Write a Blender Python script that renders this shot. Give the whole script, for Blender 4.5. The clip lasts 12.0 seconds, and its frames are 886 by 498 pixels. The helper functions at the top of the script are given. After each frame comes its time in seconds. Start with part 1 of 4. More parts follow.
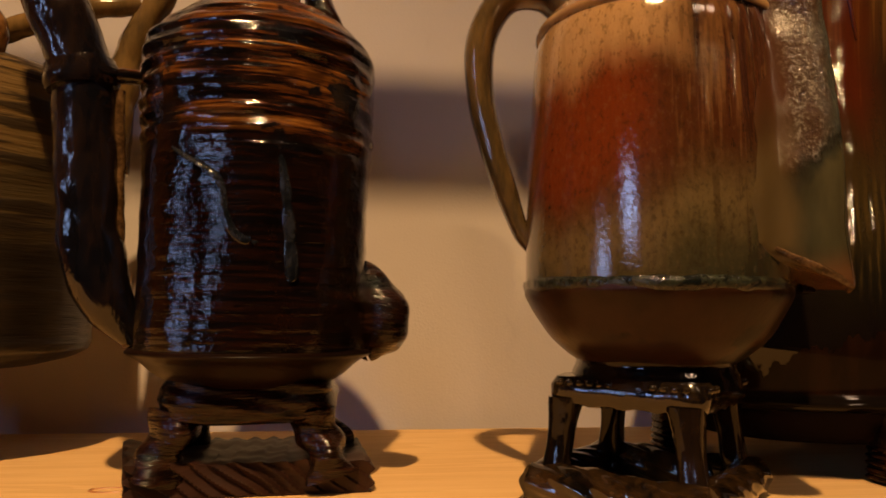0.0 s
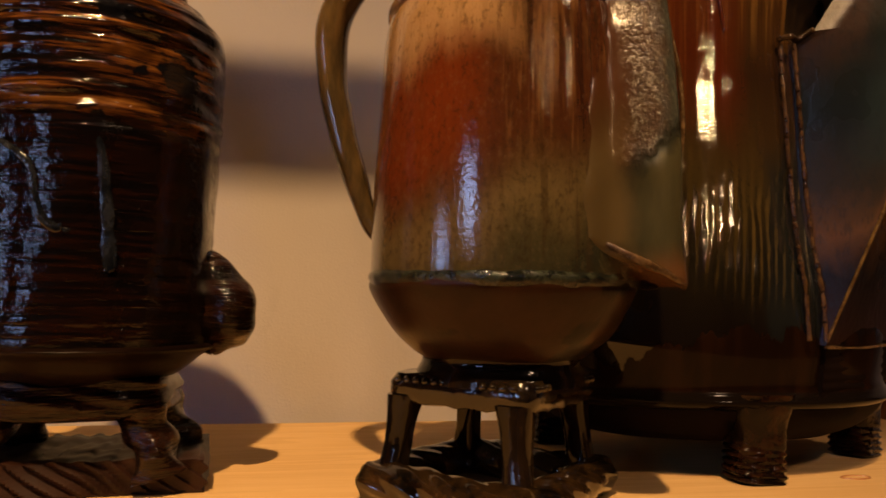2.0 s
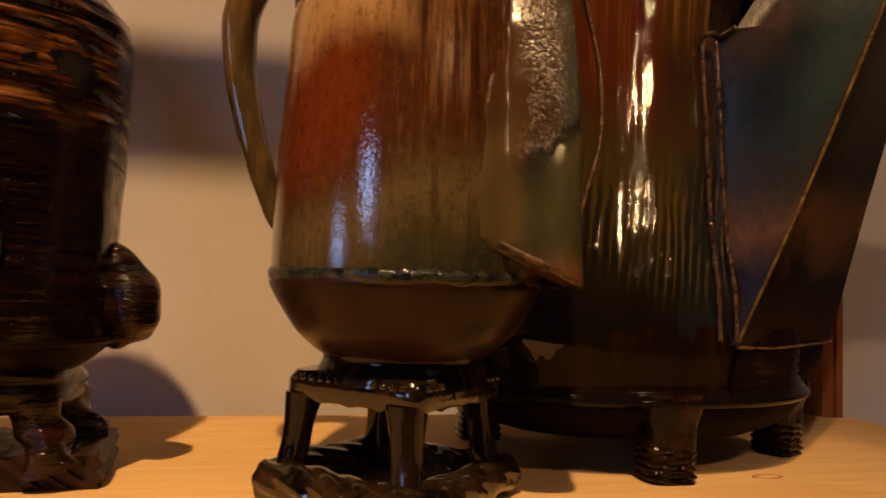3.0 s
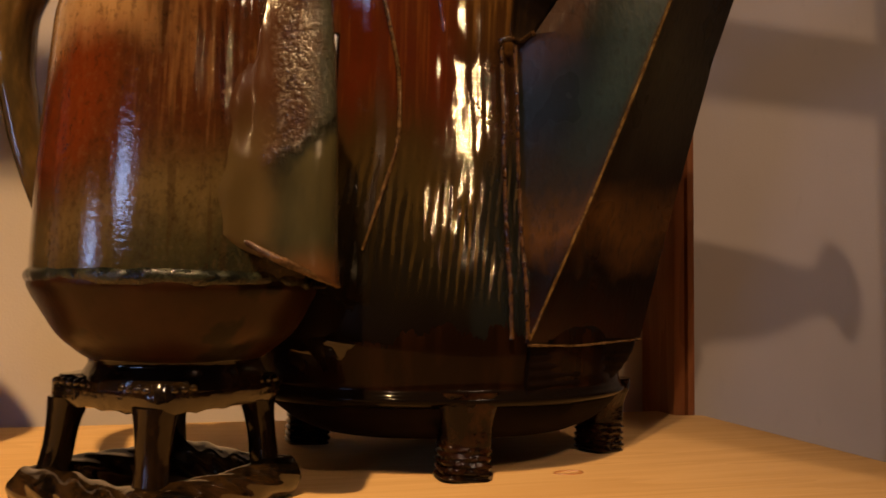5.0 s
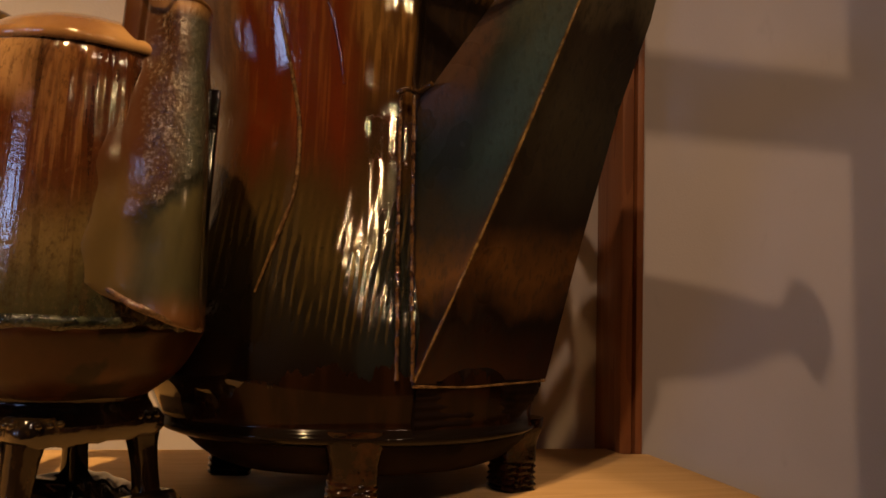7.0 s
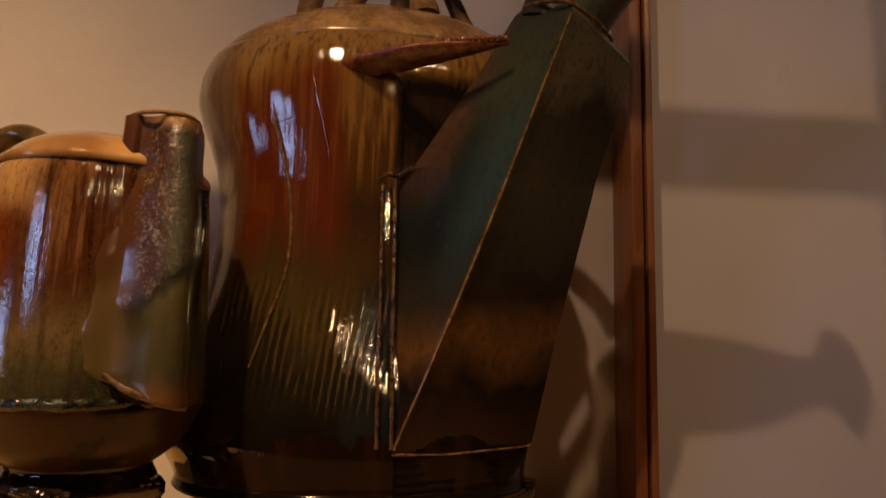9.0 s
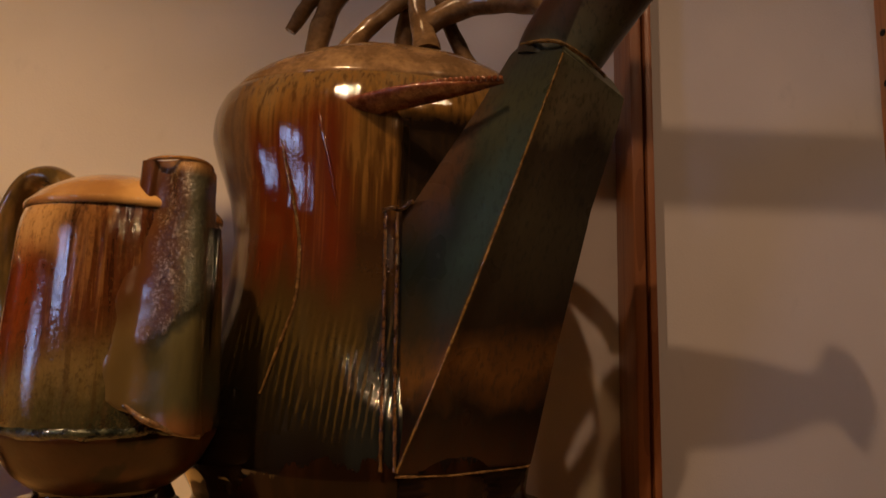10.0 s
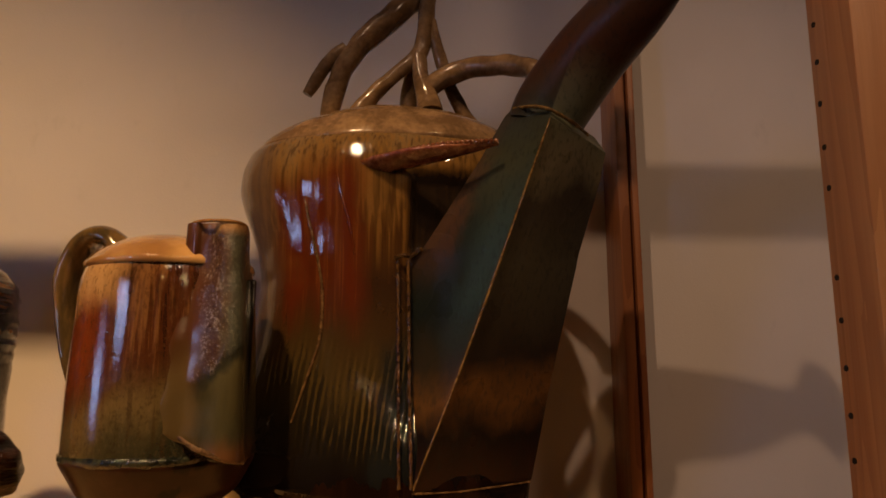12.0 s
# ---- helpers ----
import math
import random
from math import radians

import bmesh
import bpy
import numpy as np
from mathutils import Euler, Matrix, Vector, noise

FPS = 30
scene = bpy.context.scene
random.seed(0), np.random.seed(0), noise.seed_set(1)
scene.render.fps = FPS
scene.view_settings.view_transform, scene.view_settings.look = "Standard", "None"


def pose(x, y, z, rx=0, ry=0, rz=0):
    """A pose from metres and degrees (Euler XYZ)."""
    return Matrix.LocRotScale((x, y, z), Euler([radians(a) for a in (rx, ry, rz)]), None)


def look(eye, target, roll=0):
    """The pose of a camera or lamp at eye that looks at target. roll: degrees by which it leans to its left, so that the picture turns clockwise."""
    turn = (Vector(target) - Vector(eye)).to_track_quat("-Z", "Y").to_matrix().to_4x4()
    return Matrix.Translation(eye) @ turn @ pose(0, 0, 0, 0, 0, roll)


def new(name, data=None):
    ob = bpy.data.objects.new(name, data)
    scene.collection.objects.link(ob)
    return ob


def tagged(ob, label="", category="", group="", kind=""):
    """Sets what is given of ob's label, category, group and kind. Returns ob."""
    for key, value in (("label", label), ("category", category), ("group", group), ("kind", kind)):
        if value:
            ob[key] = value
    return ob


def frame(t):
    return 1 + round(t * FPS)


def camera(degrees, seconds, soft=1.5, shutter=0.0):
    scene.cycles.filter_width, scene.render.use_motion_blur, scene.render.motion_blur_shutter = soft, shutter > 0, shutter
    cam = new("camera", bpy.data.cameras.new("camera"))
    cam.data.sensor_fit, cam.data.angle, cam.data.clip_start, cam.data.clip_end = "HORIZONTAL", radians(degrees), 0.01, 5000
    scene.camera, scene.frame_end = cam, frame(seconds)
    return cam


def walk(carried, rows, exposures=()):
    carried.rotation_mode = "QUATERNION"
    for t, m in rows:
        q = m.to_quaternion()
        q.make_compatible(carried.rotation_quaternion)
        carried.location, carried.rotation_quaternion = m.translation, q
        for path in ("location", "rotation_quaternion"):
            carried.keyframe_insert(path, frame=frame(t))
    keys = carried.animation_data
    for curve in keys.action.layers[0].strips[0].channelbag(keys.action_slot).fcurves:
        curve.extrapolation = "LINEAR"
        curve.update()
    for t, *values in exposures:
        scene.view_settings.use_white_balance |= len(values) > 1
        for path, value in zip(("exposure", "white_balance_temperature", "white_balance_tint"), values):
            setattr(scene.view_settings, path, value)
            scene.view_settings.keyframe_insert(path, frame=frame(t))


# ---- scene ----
cam = camera(64.0, 12.0, soft=1.6, shutter=0.4)
PATH = [
    (0, (0.118, 0.064, 0.102), (0.413, 2.034, 0.284), 0.7),
    (0.5, (0.135, 0.067, 0.106), (0.45, 2.036, 0.263), 0.6),
    (1, (0.151, 0.068, 0.104), (0.493, 2.032, 0.267), 0.8),
    (1.5, (0.169, 0.068, 0.104), (0.536, 2.028, 0.264), 1.0),
    (2, (0.188, 0.067, 0.107), (0.581, 2.022, 0.254), 1.2),
    (2.5, (0.209, 0.064, 0.106), (0.626, 2.015, 0.256), 1.6),
    (3, (0.233, 0.063, 0.113), (0.666, 2.013, 0.228), 1.9),
    (5, (0.33, 0.037, 0.11), (0.876, 1.955, 0.257), 1.2),
    (5.5, (0.356, 0.031, 0.113), (0.898, 1.95, 0.262), 1.4),
    (6, (0.377, 0.023, 0.114), (0.905, 1.944, 0.281), 1.2),
    (6.5, (0.4, 0.01, 0.121), (0.879, 1.943, 0.297), 1.9),
    (7, (0.421, -0.004, 0.126), (0.843, 1.941, 0.329), 2.1),
    (9, (0.486, -0.05, 0.153), (0.675, 1.919, 0.444), 1.4),
    (9.5, (0.493, -0.064, 0.162), (0.649, 1.907, 0.461), 1.3),
    (10, (0.499, -0.079, 0.171), (0.628, 1.895, 0.466), 1.1),
    (10.5, (0.496, -0.093, 0.178), (0.629, 1.88, 0.476), 0.9),
    (11, (0.496, -0.109, 0.181), (0.622, 1.863, 0.489), 0.6),
    (11.5, (0.497, -0.128, 0.186), (0.611, 1.844, 0.495), 0.3),
    (12, (0.49, -0.155, 0.184), (0.615, 1.813, 0.518), -0.2),
]
walk(cam, [(t, look(eye, target, roll)) for t, eye, target, roll in PATH])

# ---- light ----
scene.view_settings.exposure = 0.0
world = bpy.data.worlds.new("room_air")
scene.world = world
world.use_nodes = True
world.node_tree.nodes["Background"].inputs[0].default_value = (0.30, 0.24, 0.20, 1)
world.node_tree.nodes["Background"].inputs[1].default_value = 0.012


def spot(name, eye, target, watts, colour, cone, blend, size):
    lamp = bpy.data.lights.new(name, "SPOT")
    lamp.energy, lamp.color, lamp.spot_size, lamp.spot_blend, lamp.shadow_soft_size = watts, colour, radians(cone), blend, size
    ob = new(name, lamp)
    ob.matrix_world = look(eye, target)
    return ob


WARM = (1.0, 0.60, 0.265)
WARM_B = (1.0, 0.635, 0.385)
# a pair of track spots, an added soft fill and a low front lamp for the large pot's highlights
LAMP_A, LAMP_A2, LAMP_B, LAMP_C = (-0.15, -0.90, 2.30), (-0.11, -0.92, 1.97), (1.35, -1.40, 2.10), (0.99, -1.72, 1.20)
spot("track_lamp", LAMP_A, (-0.08, 0.46, -0.10), 354, WARM, 40, 1.0, 0.035)
spot("track_lamp", LAMP_A2, (0.99, 0.73, 0.05), 58, WARM_B, 29, 1.0, 0.022)
spot("soft_fill_lamp", LAMP_B, (0.94, 0.73, 0.03), 66, WARM_B, 38, 1.0, 0.12)
spot("track_lamp", LAMP_C, (0.465, 0.47, 0.250), 50, WARM, 8.6, 0.6, 0.036)


# ---- materials ----
class Mat:
    """A node material under construction; values are sockets or numbers."""

    def __init__(self, name, rough=0.5, coat=0.0, coat_rough=0.05, spec=0.5):
        self.m = bpy.data.materials.new(name)
        self.m.use_nodes = True
        self.nd, self.ln = self.m.node_tree.nodes, self.m.node_tree.links
        self.bs = self.nd["Principled BSDF"]
        self.bs.inputs["Roughness"].default_value = rough
        self.bs.inputs["Coat Weight"].default_value = coat
        self.bs.inputs["Coat Roughness"].default_value = coat_rough
        self.bs.inputs["Specular IOR Level"].default_value = spec
        self.geo = self.nd.new("ShaderNodeNewGeometry")
        sep = self.nd.new("ShaderNodeSeparateXYZ")
        self.ln.new(self.geo.outputs["Position"], sep.inputs[0])
        self.x, self.y, self.z = sep.outputs

    def put(self, sock, v):
        if isinstance(v, (int, float)):
            sock.default_value = v
        elif isinstance(v, tuple):
            sock.default_value = (*v, 1) if len(v) == 3 and sock.type == "RGBA" else v
        else:
            self.ln.new(v, sock)

    def op(self, kind, a, b=0.0, clamp=False):
        n = self.nd.new("ShaderNodeMath")
        n.operation, n.use_clamp = kind, clamp
        self.put(n.inputs[0], a)
        self.put(n.inputs[1], b)
        return n.outputs[0]

    def add(self, a, b):
        return self.op("ADD", a, b)

    def mul(self, a, b):
        return self.op("MULTIPLY", a, b)

    def noise(self, scale, stretch=(1, 1, 1), detail=4.0, rough=0.55, shift=0.0, warp=0.0):
        mp = self.nd.new("ShaderNodeMapping")
        mp.inputs["Scale"].default_value = stretch
        mp.inputs["Location"].default_value = (shift, shift, shift)
        self.ln.new(self.geo.outputs["Position"], mp.inputs["Vector"])
        n = self.nd.new("ShaderNodeTexNoise")
        n.inputs["Scale"].default_value, n.inputs["Detail"].default_value = scale, detail
        n.inputs["Roughness"].default_value, n.inputs["Distortion"].default_value = rough, warp
        self.ln.new(mp.outputs[0], n.inputs["Vector"])
        return n.outputs["Fac"]

    def ramp(self, fac, stops, smooth=False):
        r = self.nd.new("ShaderNodeValToRGB")
        r.color_ramp.interpolation = "EASE" if smooth else "LINEAR"
        e = r.color_ramp.elements
        while len(e) < len(stops):
            e.new(0.5)
        for el, (p, c) in zip(e, stops):
            el.position, el.color = p, (*(c if isinstance(c, tuple) else (c, c, c)), 1)
        self.put(r.inputs[0], fac)
        return r.outputs[0]

    def step(self, v, lo, hi):
        """0 below lo, 1 above hi (or the other way round)."""
        n = self.nd.new("ShaderNodeMapRange")
        n.interpolation_type = "SMOOTHSTEP"
        self.put(n.inputs[0], v)
        n.inputs[1].default_value, n.inputs[2].default_value = min(lo, hi), max(lo, hi)
        n.inputs[3].default_value, n.inputs[4].default_value = (0, 1) if lo < hi else (1, 0)
        return n.outputs[0]

    def mix(self, fac, a, b, mode="MIX"):
        n = self.nd.new("ShaderNodeMix")
        n.data_type, n.blend_type = "RGBA", mode
        self.put(n.inputs[0], fac)
        self.put(n.inputs[6], a)
        self.put(n.inputs[7], b)
        return n.outputs[2]

    def colour(self, c):
        self.put(self.bs.inputs["Base Color"], c)
        return self

    def rough(self, v):
        self.put(self.bs.inputs["Roughness"], v)
        return self

    def bump(self, height, distance, strength=1.0):
        b = self.nd.new("ShaderNodeBump")
        b.inputs["Strength"].default_value, b.inputs["Distance"].default_value = strength, distance
        self.put(b.inputs["Height"], height)
        self.ln.new(b.outputs[0], self.bs.inputs["Normal"])
        self.ln.new(b.outputs[0], self.bs.inputs["Coat Normal"])
        return self


def plaster(name, c):
    k = Mat(name, 0.85)
    a, b, f = k.noise(3.5, detail=3), k.noise(26, (1, 1, 0.6), 5), k.noise(420, detail=2)
    col = k.mix(k.step(a, 0.35, 0.7), tuple(v * 0.95 for v in c), tuple(min(1, v * 1.04) for v in c))
    col = k.mix(k.step(b, 0.6, 0.8), col, tuple(v * 0.88 for v in c))
    k.colour(col).bump(k.add(k.mul(b, 0.7), k.mul(f, 0.3)), 0.0012, 0.6)
    return k.m


def wood(name, dark, light, along, rough=0.4, coat=0.2, ring=7.0, figure=0.36):
    k = Mat(name, rough, coat, 0.18, 0.5 if coat else 0.15)
    st = {"X": (0.07, 1, 1), "Y": (1, 0.07, 1), "Z": (1, 1, 0.05)}[along]
    a = k.noise(ring * 3, st, 3, 0.5, warp=0.6)
    rings = k.op("FRACT", k.mul(a, 9.0))
    fine = k.noise(ring * 60, tuple(v * (0.5 if v < 1 else 1) for v in st), 4, 0.6)
    blot = k.noise(6, (1, 1, 1), 3)
    f = k.add(k.mul(k.step(rings, 0.1, 0.95), figure), k.add(k.mul(fine, 0.35), k.mul(blot, 0.35)))
    k.colour(k.ramp(f, [(0.2, light), (0.62, tuple(p * 0.6 + q * 0.4 for p, q in zip(dark, light))), (1.0, dark)]))
    k.rough(k.ramp(fine, [(0.3, rough * 0.8), (0.8, rough * 1.3)]))
    k.bump(fine, 0.0005, 0.5)
    return k.m


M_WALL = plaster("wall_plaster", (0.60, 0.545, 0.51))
# room surfaces out of view, dark brown to tone what the glazes reflect
M_ROOM = plaster("dimmed_room_plaster", (0.105, 0.058, 0.034))
M_SHELF = wood("shelf_pine", (0.61, 0.360, 0.142), (0.79, 0.525, 0.238), "X", 0.62, 0.0, figure=0.2)
M_POST = wood("post_fir", (0.20, 0.065, 0.022), (0.36, 0.14, 0.05), "Z", 0.45, 0.2)
M_GROOVE = wood("post_groove", (0.07, 0.022, 0.01), (0.12, 0.04, 0.018), "Z", 0.6, 0.0)
M_RAIL = wood("rail_fir", (0.36, 0.14, 0.045), (0.54, 0.25, 0.09), "Z", 0.42, 0.2)


def flat(name, c, rough=0.6, scale=60.0):
    k = Mat(name, rough)
    n = k.noise(scale)
    k.colour(k.mix(k.step(n, 0.3, 0.7), tuple(v * 0.75 for v in c), tuple(min(1, v * 1.2) for v in c)))
    return k.m


M_HOLE = flat("drilled_hole", (0.012, 0.006, 0.004), 0.9)
M_FRAME = flat("window_paint", (0.6, 0.6, 0.6))


def day_pane():
    k = Mat("daylight_pane", 0.1)
    k.colour((0.02, 0.02, 0.03))
    k.put(k.bs.inputs["Emission Color"], (0.42, 0.58, 1.0))
    k.bs.inputs["Emission Strength"].default_value = 13.5
    return k.m


M_DAY = day_pane()


def dark_glaze():
    """Tenmoku: black, breaking to amber on the throwing rings, with pale blue runs."""
    k = Mat("glaze_tenmoku", 0.08, 0.45, 0.03, 0.4)
    rings = k.noise(26, (0.55, 0.55, 5.5), 4, 0.55, warp=0.3)
    fine = k.noise(75, (0.35, 0.35, 6.0), 4, 0.6)
    patch = k.noise(16, (1, 1, 0.7), 3, shift=3.0)
    high = k.step(k.add(k.z, k.mul(k.op("SUBTRACT", patch, 0.5), 0.06)), 0.185, 0.215)
    low = k.mix(k.step(fine, 0.42, 0.66), (0.003, 0.002, 0.0018), (0.014, 0.0045, 0.0018))
    up = k.ramp(k.add(k.mul(rings, 0.6), k.mul(fine, 0.4)), [(0.44, (0.004, 0.003, 0.002)), (0.50, (0.030, 0.010, 0.004)), (0.56, (0.135, 0.046, 0.009)), (0.67, (0.36, 0.155, 0.030))])
    up = k.mix(k.step(k.noise(22, (1, 1, 1.6), 4, 0.65, shift=14.0), 0.53, 0.60), up, (0.006, 0.006, 0.008))
    col = k.mix(k.mul(high, k.step(k.noise(24, (1, 1, 1.5), 3, shift=11.0), 0.34, 0.52)), low, up)
    k.colour(col)
    k.rough(k.ramp(patch, [(0.3, 0.03), (0.7, 0.10)]))
    k.bump(k.add(k.add(k.mul(rings, 0.55), k.mul(fine, 0.4)), k.mul(k.noise(80, (1, 1, 1.3), 3), 0.9)), 0.0013, 0.85)
    return k.m


def bark_glaze(name, dark, light, scale=60.0, stretch=(1, 1, 1), depth=0.002, coat=0.4, spec=0.42):
    k = Mat(name, 0.1, coat, 0.03, spec)
    a, b = k.noise(scale, stretch, 4, warp=0.4), k.noise(scale * 5, stretch, 3)
    k.colour(k.ramp(k.add(k.mul(a, 0.7), k.mul(b, 0.3)), [(0.42, dark), (0.55, tuple((p + q) / 2 for p, q in zip(dark, light))), (0.68, light)]))
    k.rough(k.ramp(a, [(0.3, 0.05), (0.7, 0.18)]))
    k.bump(k.add(a, k.mul(b, 0.35)), depth, 0.8)
    return k.m


def shino_glaze():
    """Tan shoulder, a rust flash that sinks across the flank, khaki and olive below it, combed streaks beside the spout."""
    k = Mat("glaze_honey", 0.16, 0.7, 0.03)
    drip = k.noise(34, (1, 1, 0.18), 4, 0.55)
    cloud = k.noise(17, (1, 1, 0.8), 4, shift=2.0)
    pit = k.noise(520, (1, 1, 0.7), 3)
    streak = k.noise(125, (1, 1, 0.045), 3, 0.6)
    hair = k.noise(260, (1, 1, 0.05), 3, 0.6, shift=8.0)
    dn, cn = k.op("SUBTRACT", drip, 0.5), k.op("SUBTRACT", cloud, 0.5)
    across = k.add(k.op("SUBTRACT", k.x, 0.299), k.mul(cn, 0.022))
    # the lower edge of the flash climbs towards the spout
    q = k.add(k.add(k.z, k.mul(across, -0.40)), k.add(k.mul(dn, 0.045), k.mul(cn, 0.035)))
    olive = k.ramp(k.op("DIVIDE", k.op("SUBTRACT", k.add(q, k.mul(cn, 0.02)), 0.10), 0.1), [(0.10, (0.028, 0.028, 0.014)), (0.32, (0.062, 0.050, 0.020)), (0.55, (0.135, 0.092, 0.034)), (0.75, (0.105, 0.062, 0.022))])
    rust = k.mix(k.step(across, -0.016, -0.050), (0.075, 0.023, 0.007), (0.165, 0.031, 0.0065))
    rust = k.mix(k.step(q, 0.205, 0.175), rust, k.mix(0.55, rust, (0.070, 0.026, 0.009)))
    base = k.mix(k.step(q, 0.160, 0.192), olive, rust)
    tan = k.mul(k.step(k.add(k.z, k.mul(dn, 0.055)), 0.214, 0.246), k.step(across, 0.006, -0.036))
    base = k.mix(tan, base, (0.50, 0.285, 0.110))
    comb = k.step(across, -0.034, -0.004)
    upper = k.mul(comb, k.step(k.add(q, k.mul(cn, 0.03)), 0.165, 0.20))
    base = k.mix(k.mul(k.step(streak, 0.50, 0.40), k.mul(upper, 0.55)), base, (0.27, 0.125, 0.040))
    base = k.mix(k.mul(k.step(streak, 0.53, 0.60), k.mul(upper, 0.85)), base, (0.040, 0.012, 0.004))
    base = k.mix(k.mul(k.step(hair, 0.52, 0.62), k.add(0.12, k.mul(comb, 0.28))), base, (0.045, 0.022, 0.008))
    base = k.mix(k.mul(k.step(pit, 0.52, 0.64), k.add(0.06, k.mul(k.step(q, 0.20, 0.15), 0.16))), base, (0.03, 0.018, 0.009))
    grain = k.noise(300, (1, 1, 0.6), 4, 0.7, shift=5.0)
    base = k.mix(k.mul(k.step(grain, 0.52, 0.68), 0.14), base, (0.24, 0.155, 0.070))
    base = k.mix(k.mul(k.step(grain, 0.48, 0.34), 0.45), base, (0.030, 0.016, 0.007))
    lid = k.mix(k.step(cloud, 0.36, 0.66), (0.29, 0.145, 0.050), (0.51, 0.295, 0.112))
    base = k.mix(k.step(k.z, 0.2640, 0.2660), base, lid)
    k.colour(base)
    k.rough(k.ramp(cloud, [(0.3, 0.06), (0.7, 0.13)]))
    k.bump(k.add(k.add(k.mul(pit, 0.4), k.mul(grain, 0.2)), k.add(k.mul(k.mul(streak, comb), 0.9), k.mul(k.mul(hair, comb), 0.5))), 0.00042, 0.8)
    return k.m


def ash_glaze():
    """The spout: crusted grey ash over rust above a slanting dark edge, smooth grey-olive below it."""
    k = Mat("glaze_ash", 0.2, 0.18, 0.05, 0.4)
    sp, sp2 = k.noise(400, (1, 1, 0.85), 3, 0.6), k.noise(120, (1, 1, 0.5), 4)
    mott = k.noise(48, (1, 1, 0.5), 3, shift=3.0)
    crust = k.ramp(k.add(k.mul(sp, 0.7), k.mul(sp2, 0.3)), [(0.42, (0.010, 0.007, 0.005)), (0.47, (0.040, 0.022, 0.010)), (0.53, (0.052, 0.034, 0.018)), (0.61, (0.23, 0.19, 0.130))])
    crust = k.mix(k.mul(k.step(mott, 0.40, 0.62), 0.5), crust, (0.085, 0.036, 0.014))
    crust = k.mix(k.mul(k.step(k.add(k.x, k.add(k.mul(sp2, 0.010), k.mul(mott, 0.012))), 0.357, 0.344), 0.85), crust, (0.070, 0.026, 0.009))
    crust = k.mix(k.mul(k.step(k.add(k.x, k.mul(sp2, 0.02)), 0.364, 0.378), 0.8), crust, (0.060, 0.068, 0.052))
    crust = k.mix(k.step(k.z, 0.285, 0.296), crust, (0.34, 0.19, 0.075))
    smooth = k.ramp(k.noise(40, (1, 1, 0.3)), [(0.35, (0.030, 0.031, 0.016)), (0.65, (0.075, 0.064, 0.028))])
    smooth = k.mix(k.step(k.add(k.z, k.mul(mott, 0.02)), 0.150, 0.128), smooth, (0.115, 0.052, 0.019))
    root = k.step(k.add(k.x, k.mul(k.op("SUBTRACT", mott, 0.5), 0.018)), 0.353, 0.336)
    edge = k.add(k.z, k.add(k.mul(k.x, -0.8), k.mul(k.op("SUBTRACT", sp2, 0.5), 0.022)))
    f = k.step(edge, -0.104, -0.097)
    line = k.mul(k.step(edge, -0.111, -0.103), k.step(edge, -0.092, -0.101))
    face = k.mix(k.mul(line, 0.75), k.mix(f, smooth, crust), (0.018, 0.019, 0.014))
    flank = k.mix(k.step(k.add(k.z, k.mul(k.op("SUBTRACT", mott, 0.5), 0.04)), 0.172, 0.215), (0.105, 0.070, 0.026), (0.072, 0.026, 0.009))
    k.colour(k.mix(k.mul(root, 0.92), face, flank))
    f = k.mul(f, k.op("SUBTRACT", 1.0, root))
    k.rough(k.ramp(f, [(0.0, 0.20), (1.0, 0.22)]))
    k.bump(k.add(k.mul(k.mul(sp, f), 1.5), k.add(k.mul(sp2, 0.4), k.mul(f, 0.5))), 0.0008, 0.8)
    return k.m


